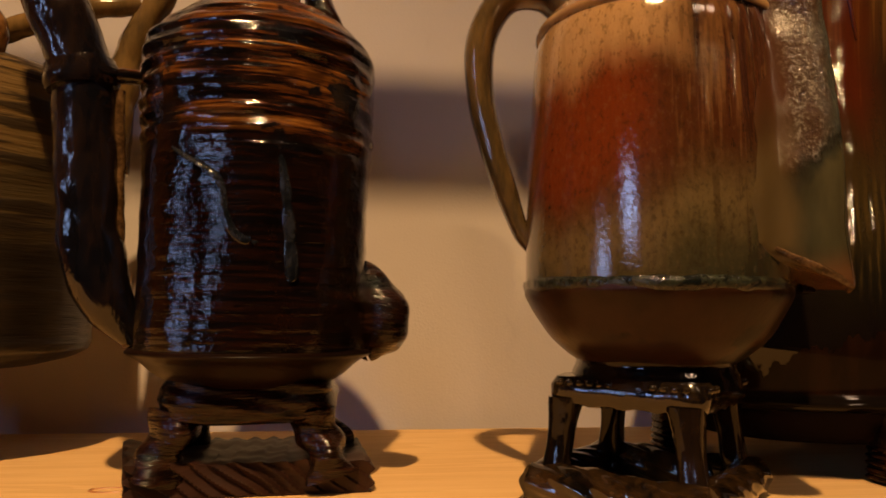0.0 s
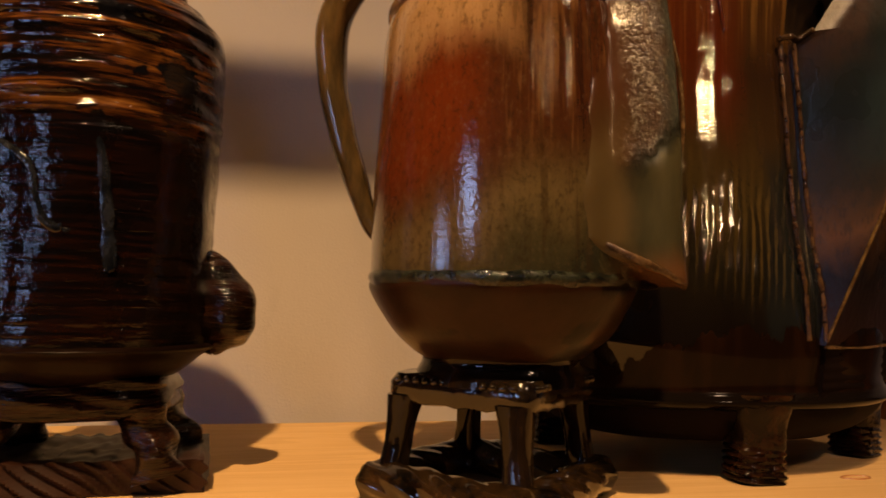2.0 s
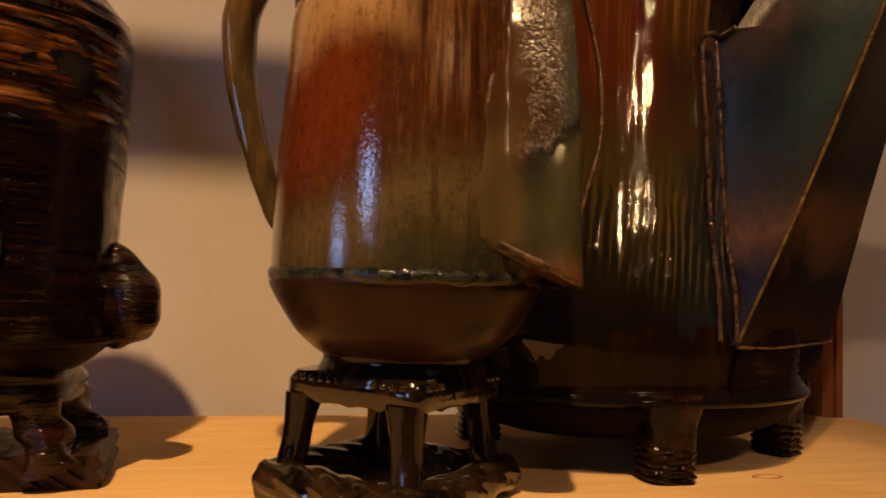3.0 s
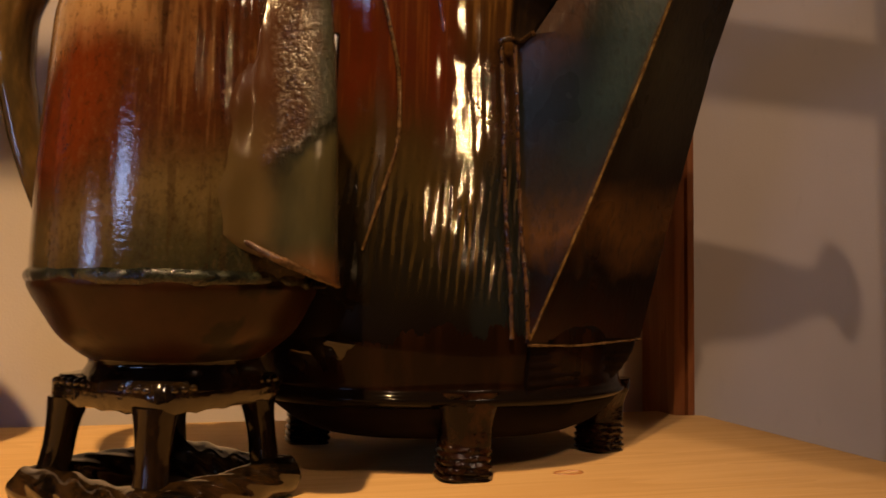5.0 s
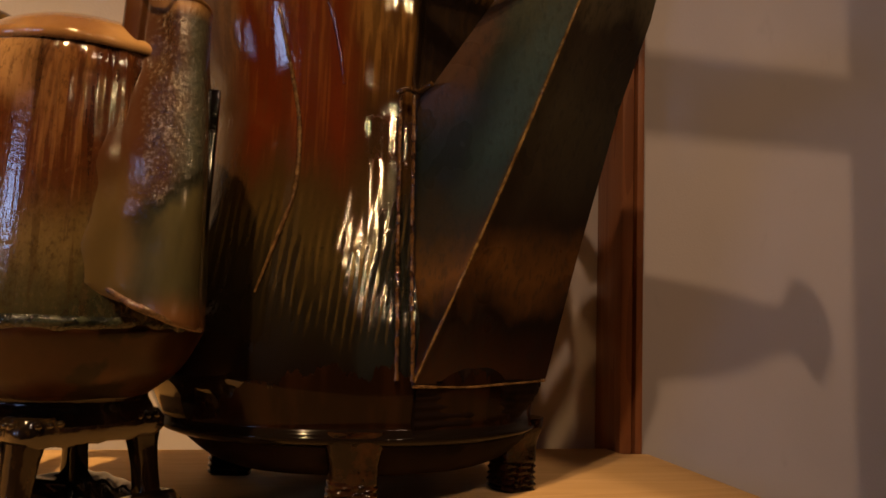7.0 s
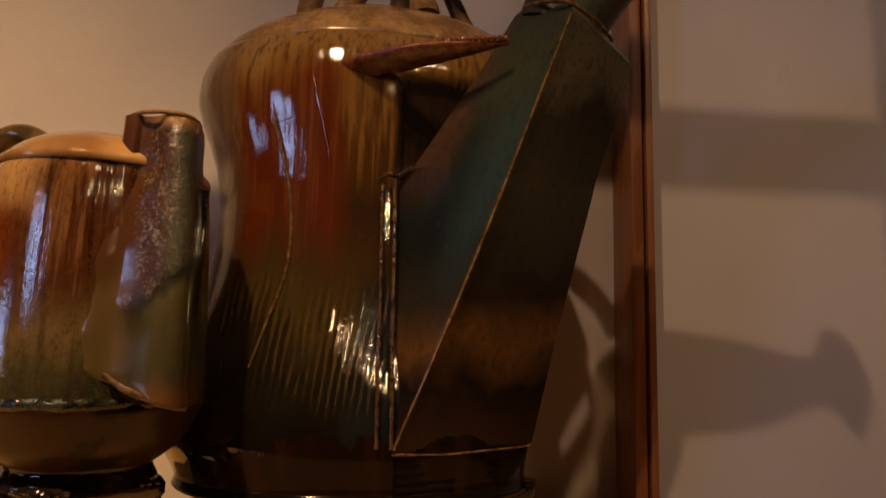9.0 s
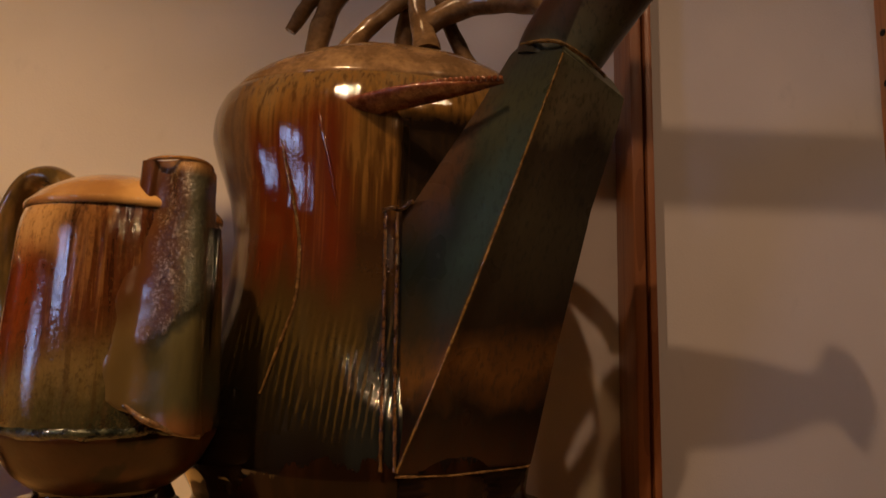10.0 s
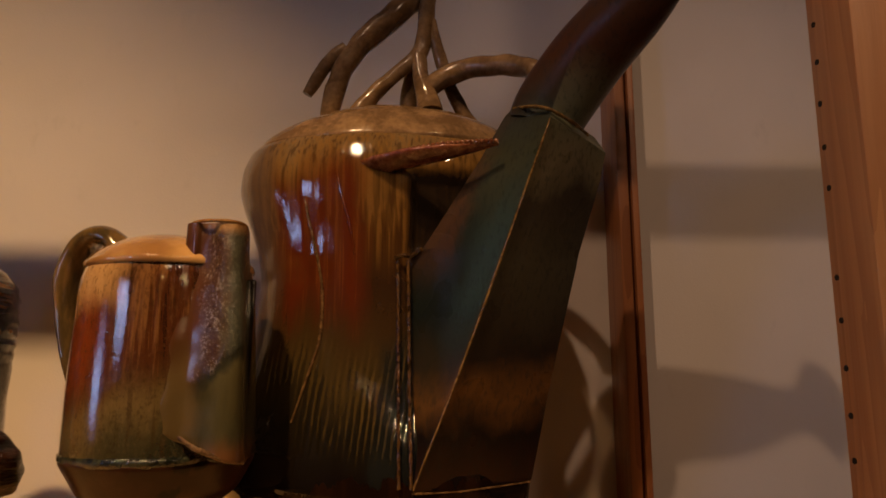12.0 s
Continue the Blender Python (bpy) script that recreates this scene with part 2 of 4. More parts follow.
def big_glaze():
    """Brown-grey shoulder, a rust heart, amber stripes, a dark combed belly that ends in drips over bare brown clay."""
    k = Mat("glaze_ember", 0.06, 0.35, 0.02, 0.34)
    drip = k.noise(34, (1, 1, 0.10), 4, 0.6)
    cloud = k.noise(14, (1, 1, 0.7), 4, shift=5.0)
    streak = k.noise(210, (1, 1, 0.012), 2, 0.55)
    wide = k.noise(70, (1, 1, 0.02), 3, 0.6, shift=7.0)
    pit = k.noise(420, detail=3)
    dn, cn = k.op("SUBTRACT", drip, 0.5), k.op("SUBTRACT", cloud, 0.5)
    h = k.add(k.z, k.add(k.mul(dn, 0.06), k.mul(cn, 0.05)))
    xs = k.add(k.x, k.add(k.mul(cn, 0.045), k.mul(k.op("SUBTRACT", wide, 0.5), 0.02)))
    base = k.ramp(k.op("DIVIDE", k.op("SUBTRACT", h, 0.05), 0.4), [(0.12, (0.006, 0.004, 0.003)), (0.22, (0.010, 0.008, 0.004)), (0.31, (0.042, 0.028, 0.009)), (0.42, (0.035, 0.019, 0.0065)), (0.52, (0.026, 0.012, 0.005)), (0.64, (0.070, 0.031, 0.008)), (0.80, (0.125, 0.066, 0.018)), (0.93, (0.185, 0.122, 0.058))])
    # amber stripes below the shoulder
    up = k.step(h, 0.26, 0.31)
    base = k.mix(k.mul(k.mul(k.step(streak, 0.52, 0.40), up), 0.45), base, (0.215, 0.105, 0.024))
    base = k.mix(k.mul(k.mul(k.step(streak, 0.52, 0.64), up), 0.55), base, (0.030, 0.012, 0.004))
    # rust heart
    red = k.mul(k.mul(k.step(xs, 0.470, 0.447), k.step(xs, 0.362, 0.395)), k.mul(k.step(h, 0.205, 0.265), k.step(h, 0.388, 0.345)))
    base = k.mix(k.mul(red, k.add(0.72, k.mul(k.step(wide, 0.45, 0.60), 0.25))), base, (0.076, 0.014, 0.0035))
    base = k.mix(k.mul(k.mul(red, k.step(streak, 0.46, 0.36)), 0.4), base, (0.14, 0.044, 0.010))
    # ashen flank
    flank = k.mul(k.step(xs, 0.392, 0.352), k.step(k.z, 0.18, 0.25))
    base = k.mix(k.mul(flank, 0.85), base, (0.105, 0.068, 0.044))
    # blue-black tongue beside the seam
    tongue = k.mul(k.mul(k.step(xs, 0.466, 0.478), k.step(h, 0.225, 0.185)), k.step(h, 0.09, 0.11))
    base = k.mix(k.mul(tongue, 0.85), base, (0.010, 0.012, 0.012))
    # shade of the recess beside the slab spout, put into the glaze colour
    recess_shade = k.mul(k.mul(k.step(k.add(k.x, k.mul(dn, 0.006)), 0.494, 0.503), k.step(k.z, 0.280, 0.288)), k.step(k.z, 0.372, 0.355))
    base = k.mix(k.mul(recess_shade, 0.9), base, (0.010, 0.0075, 0.006))
    # combed belly
    warp = k.add(k.mul(k.noise(38, (1, 1, 0.35), 3, shift=2.5), 9.0), k.mul(k.noise(150, (1, 1, 0.06), 2, shift=4.5), 3.0))
    comb = k.op("SINE", k.add(k.mul(k.add(k.x, k.mul(k.z, -0.12)), 1083.0), warp))
    belly = k.mul(k.mul(k.step(h, 0.112, 0.150), k.step(h, 0.215, 0.165)), k.step(k.noise(55, (1, 1, 0.3), 3, shift=6.5), 0.32, 0.62))
    base = k.mix(k.mul(k.mul(k.step(comb, 0.2, -0.9), belly), 0.75), base, (0.007, 0.006, 0.003))
    base = k.mix(k.mul(k.mul(k.step(comb, 0.25, 0.95), belly), 0.40), base, (0.135, 0.086, 0.024))
    base = k.mix(k.mul(k.step(pit, 0.54, 0.66), k.add(0.12, k.mul(belly, 0.4))), base, (0.012, 0.009, 0.004))
    # the stool teapot's shadow, painted black on the lower left flank
    low = k.mul(k.step(xs, 0.440, 0.405), k.step(h, 0.205, 0.16))
    base = k.mix(k.mul(low, 0.6), base, (0.007, 0.005, 0.003))
    # the glaze ends in a ragged black hem over a bare brown foot
    rag = k.add(k.z, k.add(k.mul(k.op("SUBTRACT", k.noise(85, (1, 1, 0.22), 4, 0.65, shift=1.0), 0.5), 0.050), k.mul(k.op("MAXIMUM", k.op("SUBTRACT", 0.43, k.x), 0.0), 0.45)))
    bare = k.mul(k.step(rag, 0.094, 0.091), k.step(k.z, 0.054, 0.057))
    clayey = k.mix(k.step(wide, 0.42, 0.62), (0.008, 0.0035, 0.0018), (0.015, 0.006, 0.0025))
    k.colour(k.mix(bare, base, clayey))
    shine = k.op("SUBTRACT", 1.0, k.op("MAXIMUM", k.mul(bare, 0.8), k.mul(k.step(k.z, 0.066, 0.058), 0.85)))
    k.put(k.bs.inputs["Coat Weight"], k.mul(shine, 0.55))
    k.put(k.bs.inputs["Specular IOR Level"], k.mul(shine, 0.34))
    k.rough(k.mix(k.mul(bare, 0.9), k.ramp(cloud, [(0.3, 0.04), (0.7, 0.10)]), (0.24, 0.24, 0.24)))
    k.bump(k.mul(k.add(k.mul(streak, 0.6), k.mul(pit, k.add(0.45, k.mul(belly, 0.55)))), k.step(k.z, 0.088, 0.11)), 0.00030, 0.8)
    return k.m


def slab_glaze():
    """Dark satin slab glaze clouding from rust through blue-green, with a rust band low down."""
    k = Mat("glaze_slab", 0.32, 0.0, 0.12, 0.16)
    cloud = k.noise(15, (1, 1, 0.8), 3, shift=4.0)
    fine = k.noise(240, (1.2, 1.2, 0.5), 4, 0.6)
    mott = k.noise(55, (1, 1, 0.6), 4, 0.6, shift=9.0)
    h = k.add(k.z, k.add(k.mul(k.op("SUBTRACT", cloud, 0.5), 0.07), k.mul(k.op("SUBTRACT", mott, 0.5), 0.03)))
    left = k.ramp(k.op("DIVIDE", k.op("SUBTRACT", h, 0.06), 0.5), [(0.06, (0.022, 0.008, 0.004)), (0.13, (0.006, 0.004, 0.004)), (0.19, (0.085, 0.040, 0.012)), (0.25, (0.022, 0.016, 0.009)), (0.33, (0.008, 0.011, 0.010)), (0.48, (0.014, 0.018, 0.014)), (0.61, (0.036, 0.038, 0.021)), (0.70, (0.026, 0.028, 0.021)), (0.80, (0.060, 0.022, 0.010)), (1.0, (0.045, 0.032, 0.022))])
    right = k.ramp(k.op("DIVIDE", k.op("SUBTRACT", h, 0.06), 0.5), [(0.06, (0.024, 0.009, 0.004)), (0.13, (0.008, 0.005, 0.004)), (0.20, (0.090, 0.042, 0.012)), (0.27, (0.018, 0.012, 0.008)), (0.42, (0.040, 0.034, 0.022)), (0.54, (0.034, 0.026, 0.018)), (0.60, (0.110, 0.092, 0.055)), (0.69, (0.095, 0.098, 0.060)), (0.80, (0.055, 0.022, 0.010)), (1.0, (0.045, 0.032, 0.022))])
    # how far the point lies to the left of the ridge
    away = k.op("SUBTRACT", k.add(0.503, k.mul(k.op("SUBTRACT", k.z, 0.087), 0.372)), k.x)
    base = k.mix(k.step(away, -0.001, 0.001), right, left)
    teal = k.mul(k.mul(k.step(k.add(away, k.mul(k.op("SUBTRACT", mott, 0.5), 0.02)), 0.034, 0.010), k.step(away, -0.001, 0.001)), k.mul(k.step(h, 0.18, 0.25), k.step(h, 0.37, 0.31)))
    base = k.mix(k.mul(teal, 0.55), base, (0.026, 0.050, 0.046))
    rust = k.mul(k.step(k.add(away, k.mul(k.op("SUBTRACT", mott, 0.5), 0.03)), 0.030, 0.050), k.step(k.z, 0.24, 0.30))
    base = k.mix(k.mul(rust, 0.7), base, (0.060, 0.026, 0.014))
    base = k.mix(k.mul(k.step(fine, 0.50, 0.66), 0.45), base, (0.010, 0.012, 0.011))
    k.colour(base)
    k.rough(k.ramp(cloud, [(0.3, 0.24), (0.7, 0.38)]))
    k.bump(fine, 0.0004, 0.7)
    return k.m


def moss_glaze():
    """Far pot: matt straw-green with dark rings below."""
    k = Mat("glaze_moss", 0.34, 0.2, 0.1)
    rings = k.noise(34, (0.3, 0.3, 4.0), 4, 0.6)
    cloud = k.noise(15, detail=3)
    h = k.add(k.z, k.mul(k.op("SUBTRACT", cloud, 0.5), 0.05))
    base = k.ramp(k.op("DIVIDE", k.op("SUBTRACT", h, 0.06), 0.23), [(0.08, (0.008, 0.005, 0.003)), (0.38, (0.011, 0.007, 0.003)), (0.46, (0.060, 0.040, 0.015)), (0.55, (0.045, 0.032, 0.013)), (0.63, (0.125, 0.078, 0.026)), (1.0, (0.18, 0.108, 0.036))])
    k.colour(k.mix(k.mul(k.step(rings, 0.48, 0.56), 0.85), base, (0.014, 0.009, 0.005)))
    k.bump(rings, 0.003, 0.8)
    return k.m


def clay(name, c, rough=0.32, coat=0.15, spec=0.5):
    k = Mat(name, rough, coat, 0.2, spec)
    a, b = k.noise(28, detail=4), k.noise(300, detail=2)
    col = k.mix(k.step(a, 0.35, 0.68), tuple(v * 0.6 for v in c), tuple(v * 1.25 for v in c))
    col = k.mix(k.step(k.noise(19, shift=6.0), 0.58, 0.63), col, tuple(v * 0.16 for v in c))
    k.colour(col).bump(k.add(a, k.mul(b, 0.3)), 0.0008, 0.5)
    return k.m


M_TENMOKU = dark_glaze()
M_BARK = bark_glaze("glaze_bark", (0.004, 0.0025, 0.002), (0.045, 0.015, 0.005), 55, (1, 1, 1), 0.0022)
M_ROPE = bark_glaze("glaze_rope", (0.004, 0.003, 0.002), (0.050, 0.026, 0.009), 60, (1, 1, 1), 0.0005, 0.7, 0.5)
M_KNOB = bark_glaze("glaze_knobbly", (0.004, 0.0025, 0.002), (0.034, 0.012, 0.004), 60, (1, 1, 1), 0.0016, 0.15, 0.15)
M_BLACK = bark_glaze("glaze_black", (0.004, 0.003, 0.002), (0.016, 0.009, 0.004), 40, (1, 1, 1), 0.0009, 0.25, 0.25)
M_COLLAR = bark_glaze("glaze_cord", (0.006, 0.004, 0.003), (0.042, 0.026, 0.009), 60, (1, 1, 1), 0.0006, 0.6, 0.45)
M_AMBER = bark_glaze("glaze_amber", (0.10, 0.04, 0.012), (0.36, 0.19, 0.06), 45, (1, 1, 1), 0.001)
M_INK = bark_glaze("glaze_ink", (0.004, 0.004, 0.006), (0.020, 0.011, 0.008), 55, (1, 1, 0.35), 0.0016, 0.6, 0.4)
M_HONEY = shino_glaze()
M_ASH = ash_glaze()
M_EMBER = big_glaze()
M_SLAB = slab_glaze()
M_MOSS = moss_glaze()
M_RAW = clay("rough_red_clay", (0.028, 0.0095, 0.0045), 0.5, 0.1, 0.25)
M_STRATA = bark_glaze("layered_clay", (0.004, 0.002, 0.0015), (0.036, 0.013, 0.006), 34, (0.5, 0.5, 4.5), 0.003, 0.2, 0.25)
# clay blackened to carry the shade beneath the large pot
M_SHADED_CLAY = clay("shaded_clay", (0.008, 0.004, 0.003), 0.7, 0.0, 0.06)
M_BOWL = clay("satin_brown_bowl", (0.038, 0.0145, 0.005), 0.32, 0.05, 0.2)
M_STOOL = bark_glaze("glaze_stool", (0.004, 0.003, 0.0025), (0.020, 0.011, 0.005), 45, (1, 1, 0.5), 0.0006, 0.30, 0.20)
M_HEM = bark_glaze("glaze_hem", (0.05, 0.026, 0.010), (0.20, 0.115, 0.048), 170, (1, 1, 1), 0.001, 0.3, 0.4)
# bare clay with the shade under the dark teapot mixed into its colour
M_CLAY_SHADED = clay("bare_clay_shaded", (0.009, 0.0035, 0.0015), 0.35, 0.0, 0.12)
M_TWIG = bark_glaze("glaze_twig", (0.135, 0.078, 0.036), (0.31, 0.190, 0.092), 38, (1, 1, 1), 0.0010, 0.12, 0.28)
M_STRAP = bark_glaze("glaze_strap", (0.06, 0.04, 0.016), (0.24, 0.14, 0.045), 30, (1, 1, 0.3), 0.0006)
M_DRIP = bark_glaze("glaze_dripline", (0.008, 0.010, 0.008), (0.055, 0.060, 0.034), 150, (1, 1, 1), 0.0016)
M_LINE = bark_glaze("glaze_seam", (0.07, 0.038, 0.012), (0.26, 0.16, 0.05), 150, (1, 1, 1), 0.0008)
M_BEAD = bark_glaze("glaze_bead", (0.02, 0.010, 0.004), (0.12, 0.06, 0.018), 150, (1, 1, 1), 0.0008)
M_RUN = bark_glaze("glaze_run", (0.004, 0.005, 0.007), (0.026, 0.029, 0.040), 130, (1, 1, 0.6), 0.0008)
M_RUST = bark_glaze("glaze_rust", (0.11, 0.03, 0.012), (0.26, 0.10, 0.04), 140, (1, 1, 1), 0.001)


# ---- building helpers ----
def part(name, bm, mat, parent=None, label="", smooth=45):
    bmesh.ops.recalc_face_normals(bm, faces=bm.faces)
    me = bpy.data.meshes.new(name)
    bm.to_mesh(me)
    bm.free()
    me.materials.append(mat)
    if smooth:
        me.polygons.foreach_set("use_smooth", [True] * len(me.polygons))
        me.set_sharp_from_angle(angle=radians(smooth))
    ob = new(name, me)
    if parent is not None:
        ob.parent = parent
    if label:
        tagged(ob, label)
    return ob


def thing(name, label, category, group="", kind=""):
    ob = new(name)
    ob.empty_display_size = 0.02
    return tagged(ob, label, category, group, kind)


def skin(rings, close=True, caps=True):
    """A skin over rings, each a list of points of one length."""
    bm = bmesh.new()
    vs = [[bm.verts.new(p) for p in ring] for ring in rings]
    n = len(rings[0])
    for a, b in zip(vs, vs[1:]):
        for i in range(n if close else n - 1):
            j = (i + 1) % n
            bm.faces.new((a[i], a[j], b[j], b[i]))
    if caps:
        bm.faces.new(vs[0][::-1])
        bm.faces.new(vs[-1])
    return bm


def oval(c, a, b, turn=0.0, n=64, power=2.0, out=None):
    ring = []
    for i in range(n):
        t = 2 * math.pi * i / n
        ct, st = math.cos(t), math.sin(t)
        x = a * math.copysign(abs(ct) ** (2 / power), ct)
        y = b * math.copysign(abs(st) ** (2 / power), st)
        if out:
            d = out(x, y, c[2])
            r = math.hypot(x, y) or 1.0
            x, y = x * (1 + d / r), y * (1 + d / r)
        ring.append((c[0] + x * math.cos(turn) - y * math.sin(turn), c[1] + x * math.sin(turn) + y * math.cos(turn), c[2]))
    return ring


def smooth_rows(rows, steps):
    """Catmull-Rom through rows of equal length, steps per span."""
    rows = [np.array(r, float) for r in rows]
    p = [2 * rows[0] - rows[1], *rows, 2 * rows[-1] - rows[-2]]
    out = []
    for i in range(1, len(p) - 2):
        a, b, c, d = p[i - 1:i + 3]
        for q in range(steps):
            t = q / steps
            out.append(0.5 * (2 * b + (c - a) * t + (2 * a - 5 * b + 4 * c - d) * t * t + (3 * b - a - 3 * c + d) * t ** 3))
    out.append(rows[-1])
    return out


def tube(rows, n=16, steps=8, flat=1.0, rough=0.0, grain=90.0, twist=0.0, flutes=0, across=None, cord=0.15):
    """A limb through rows of (x, y, z, radius). flat squeezes its section, flutes and twist cord it, across fixes its wide side."""
    pts = smooth_rows(rows, steps)
    rings, s = [], None
    for i, r in enumerate(pts):
        p = Vector(r[:3])
        d = (Vector(pts[min(i + 1, len(pts) - 1)][:3]) - Vector(pts[max(i - 1, 0)][:3])).normalized()
        if across is not None:
            s = Vector(across)
        elif s is None:
            s = d.cross(Vector((0, 0, 1))) if abs(d.z) < 0.9 else d.cross(Vector((0, 1, 0)))
        s = (s - d * s.dot(d)).normalized()
        u = s.cross(d).normalized()
        ring = []
        for q in range(n):
            t = 2 * math.pi * q / n
            rr = r[3] * (1 + rough * noise.noise((p + (s * math.cos(t) + u * math.sin(t)) * r[3]) * grain))
            if flutes:
                rr *= 1 + cord * math.sin(flutes * t + twist * i)
            ring.append(p + s * math.cos(t) * rr + u * math.sin(t) * rr * flat)
        rings.append(ring)
    return skin(rings)


def bevelled(bm, offset, seg=2):
    if offset:
        bmesh.ops.bevel(bm, geom=bm.edges[:], offset=offset, segments=seg, affect="EDGES", profile=0.5, clamp_overlap=True)
    return bm


def block(x0, x1, y0, y1, z0, z1, bevel=0.0, seg=2):
    return prism([(x0, y0), (x1, y0), (x1, y1), (x0, y1)], z0, z1, bevel, seg)


def prism(points, z0, z1, bevel=0.0, seg=2):
    return bevelled(skin([[(x, y, z0) for x, y in points], [(x, y, z1) for x, y in points]]), bevel, seg)


def turned(centre, rows, n=72, steps=6, turn=0.0, power=2.0, out=None):
    """A vessel from rows of (z, half width, half depth)."""
    return skin([oval((centre[0], centre[1], r[0]), r[1], r[2], turn, n, power, out) for r in smooth_rows(rows, steps)])


def ball(c, r, seg=10):
    bm = bmesh.new()
    bmesh.ops.create_uvsphere(bm, u_segments=seg, v_segments=max(5, seg // 2), radius=1.0, matrix=Matrix.Translation(c) @ Matrix.Diagonal((*r, 1)))
    return bm


def join(bms):
    """One bmesh from several."""
    out = bmesh.new()
    for b in bms:
        me = bpy.data.meshes.new("joined")
        b.to_mesh(me)
        b.free()
        out.from_mesh(me)
        bpy.data.meshes.remove(me)
    return out


# ---- setting ----
def setting():
    tagged(part("wall_north", block(-2.6, 2.6, 0.733, 0.85, -1.0, 2.6), M_WALL), "pale plastered wall behind the display shelf", "wall", kind="structure")
    # unseen surfaces added to close the room around the shelf
    tagged(part("wall_east", block(2.6, 2.7, -3.4, 0.85, -1.0, 2.6), M_ROOM), "unseen side wall, darkened to tone the reflections", "wall", kind="structure")
    tagged(part("wall_south", block(-2.7, 2.7, -3.5, -3.4, -1.0, 2.6), M_ROOM), "unseen wall behind the viewer, darkened to tone the reflections", "wall", kind="structure")
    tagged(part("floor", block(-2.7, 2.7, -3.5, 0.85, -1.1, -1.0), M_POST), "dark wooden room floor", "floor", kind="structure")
    tagged(part("ceiling", block(-2.7, 2.7, -3.5, 0.85, 2.6, 2.7), M_ROOM), "unseen ceiling, darkened to tone the reflections", "ceiling", kind="structure")
    # west wall with its windows
    west = thing("wall_west", "unseen side wall with three window openings, darkened to tone the reflections", "wall", kind="structure")
    cuts = sorted(WINDOWS)
    for a, b in zip([-3.5] + [w[1] for w in cuts], [w[0] for w in cuts] + [0.85]):
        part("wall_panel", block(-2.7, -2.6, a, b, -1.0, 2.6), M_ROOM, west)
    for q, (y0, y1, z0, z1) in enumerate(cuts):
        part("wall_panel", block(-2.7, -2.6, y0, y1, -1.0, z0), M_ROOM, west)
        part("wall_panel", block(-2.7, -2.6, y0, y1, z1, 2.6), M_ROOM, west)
        win = thing("window_%d" % (q + 1), "daylit window with a pale painted frame", "window", kind="structure")
        ym = (y0 + y1) / 2
        part("window_frame", join([block(-2.66, -2.59, y0, y0 + 0.05, z0, z1), block(-2.66, -2.59, y1 - 0.05, y1, z0, z1), block(-2.66, -2.59, ym - 0.015, ym + 0.015, z0, z1), block(-2.66, -2.59, y0, y1, z0, z0 + 0.05), block(-2.66, -2.59, y0, y1, z1 - 0.05, z1)]), M_FRAME, win)
        for a, b in ((y0 + 0.05, ym - 0.015), (ym + 0.015, y1 - 0.05)):
            part("pane", block(-2.65, -2.63, a, b, z0 + 0.05, z1 - 0.05), M_DAY, win)
    # shelf
    edge = [(-0.80, 0.27), (0.788, 0.27), (0.788, 0.668), (0.757, 0.668), (0.757, 0.70), (-0.80, 0.70)]
    tagged(part("display_shelf", prism(edge, -0.026, 0.0, 0.0015), M_SHELF), "pale varnished pine shelf board carrying the teapots", "shelf", kind="structure")
    for x in (-0.80,):
        tagged(part("left_post", block(x - 0.03, x, 0.27, 0.731, -1.0, 1.3, 0.002), M_POST), "reddish fir end panel of the shelf unit", "post", kind="structure")
    back = thing("back_post", "reddish fir post with a dark groove, against the wall", "post", kind="structure")
    part("upright", block(0.757, 0.770, 0.671, 0.731, -1.0, 1.3, 0.0012), M_POST, back)
    part("groove", block(0.7695, 0.7755, 0.680, 0.731, -1.0, 1.3), M_GROOVE, back)
    part("upright", block(0.775, 0.783, 0.673, 0.731, -1.0, 1.3, 0.0012), M_POST, back)
    rail = thing("front_post", "orange fir shelf post drilled with a row of peg holes", "post", kind="structure")
    part("upright", block(0.790, 0.872, 0.268, 0.317, -1.0, 1.3, 0.0025), M_RAIL, rail)
    rnd = random.Random(4)
    for q in range(30):
        c = (0.7898, 0.3085 + rnd.uniform(-0.0008, 0.0008), 0.6155 - 0.0308 * q + rnd.uniform(-0.0012, 0.0012))
        if q == 11:
            continue
        bm = bmesh.new()
        bmesh.ops.create_cone(bm, cap_ends=True, segments=14, radius1=0.0021, radius2=0.0021, depth=0.001, matrix=Matrix.Translation(c) @ Matrix.Rotation(radians(90), 4, "Y"))
        part("peg_hole", bm, M_HOLE, rail)
    # bar above the view, added to throw the dark band on the wall
    tagged(part("shadow_rail", block(-0.80, 0.79, 0.268, 0.316, 0.805, 0.835, 0.002), M_RAIL), "unseen fir rail added to cast the shadow band on the wall", "rail", kind="structure")
    # a knot in the board
    for c, r in (((0.541, 0.468), 0.010), ((-0.005, 0.50), 0.012)):
        knot = tube([(c[0] + r * math.cos(a), c[1] + 0.45 * r * math.sin(a), 0.0, 0.0008) for a in [i * math.pi / 6 for i in range(13)]], n=6, steps=2)
        part("wood_knot", knot, M_RAIL, bpy.data.objects["display_shelf"])


WINDOWS = [(0.12, 0.70, 0.04, 0.58), (-0.96, -0.60, 0.04, 0.58), (-3.0, -2.2, 0.65, 1.35)]
setting()


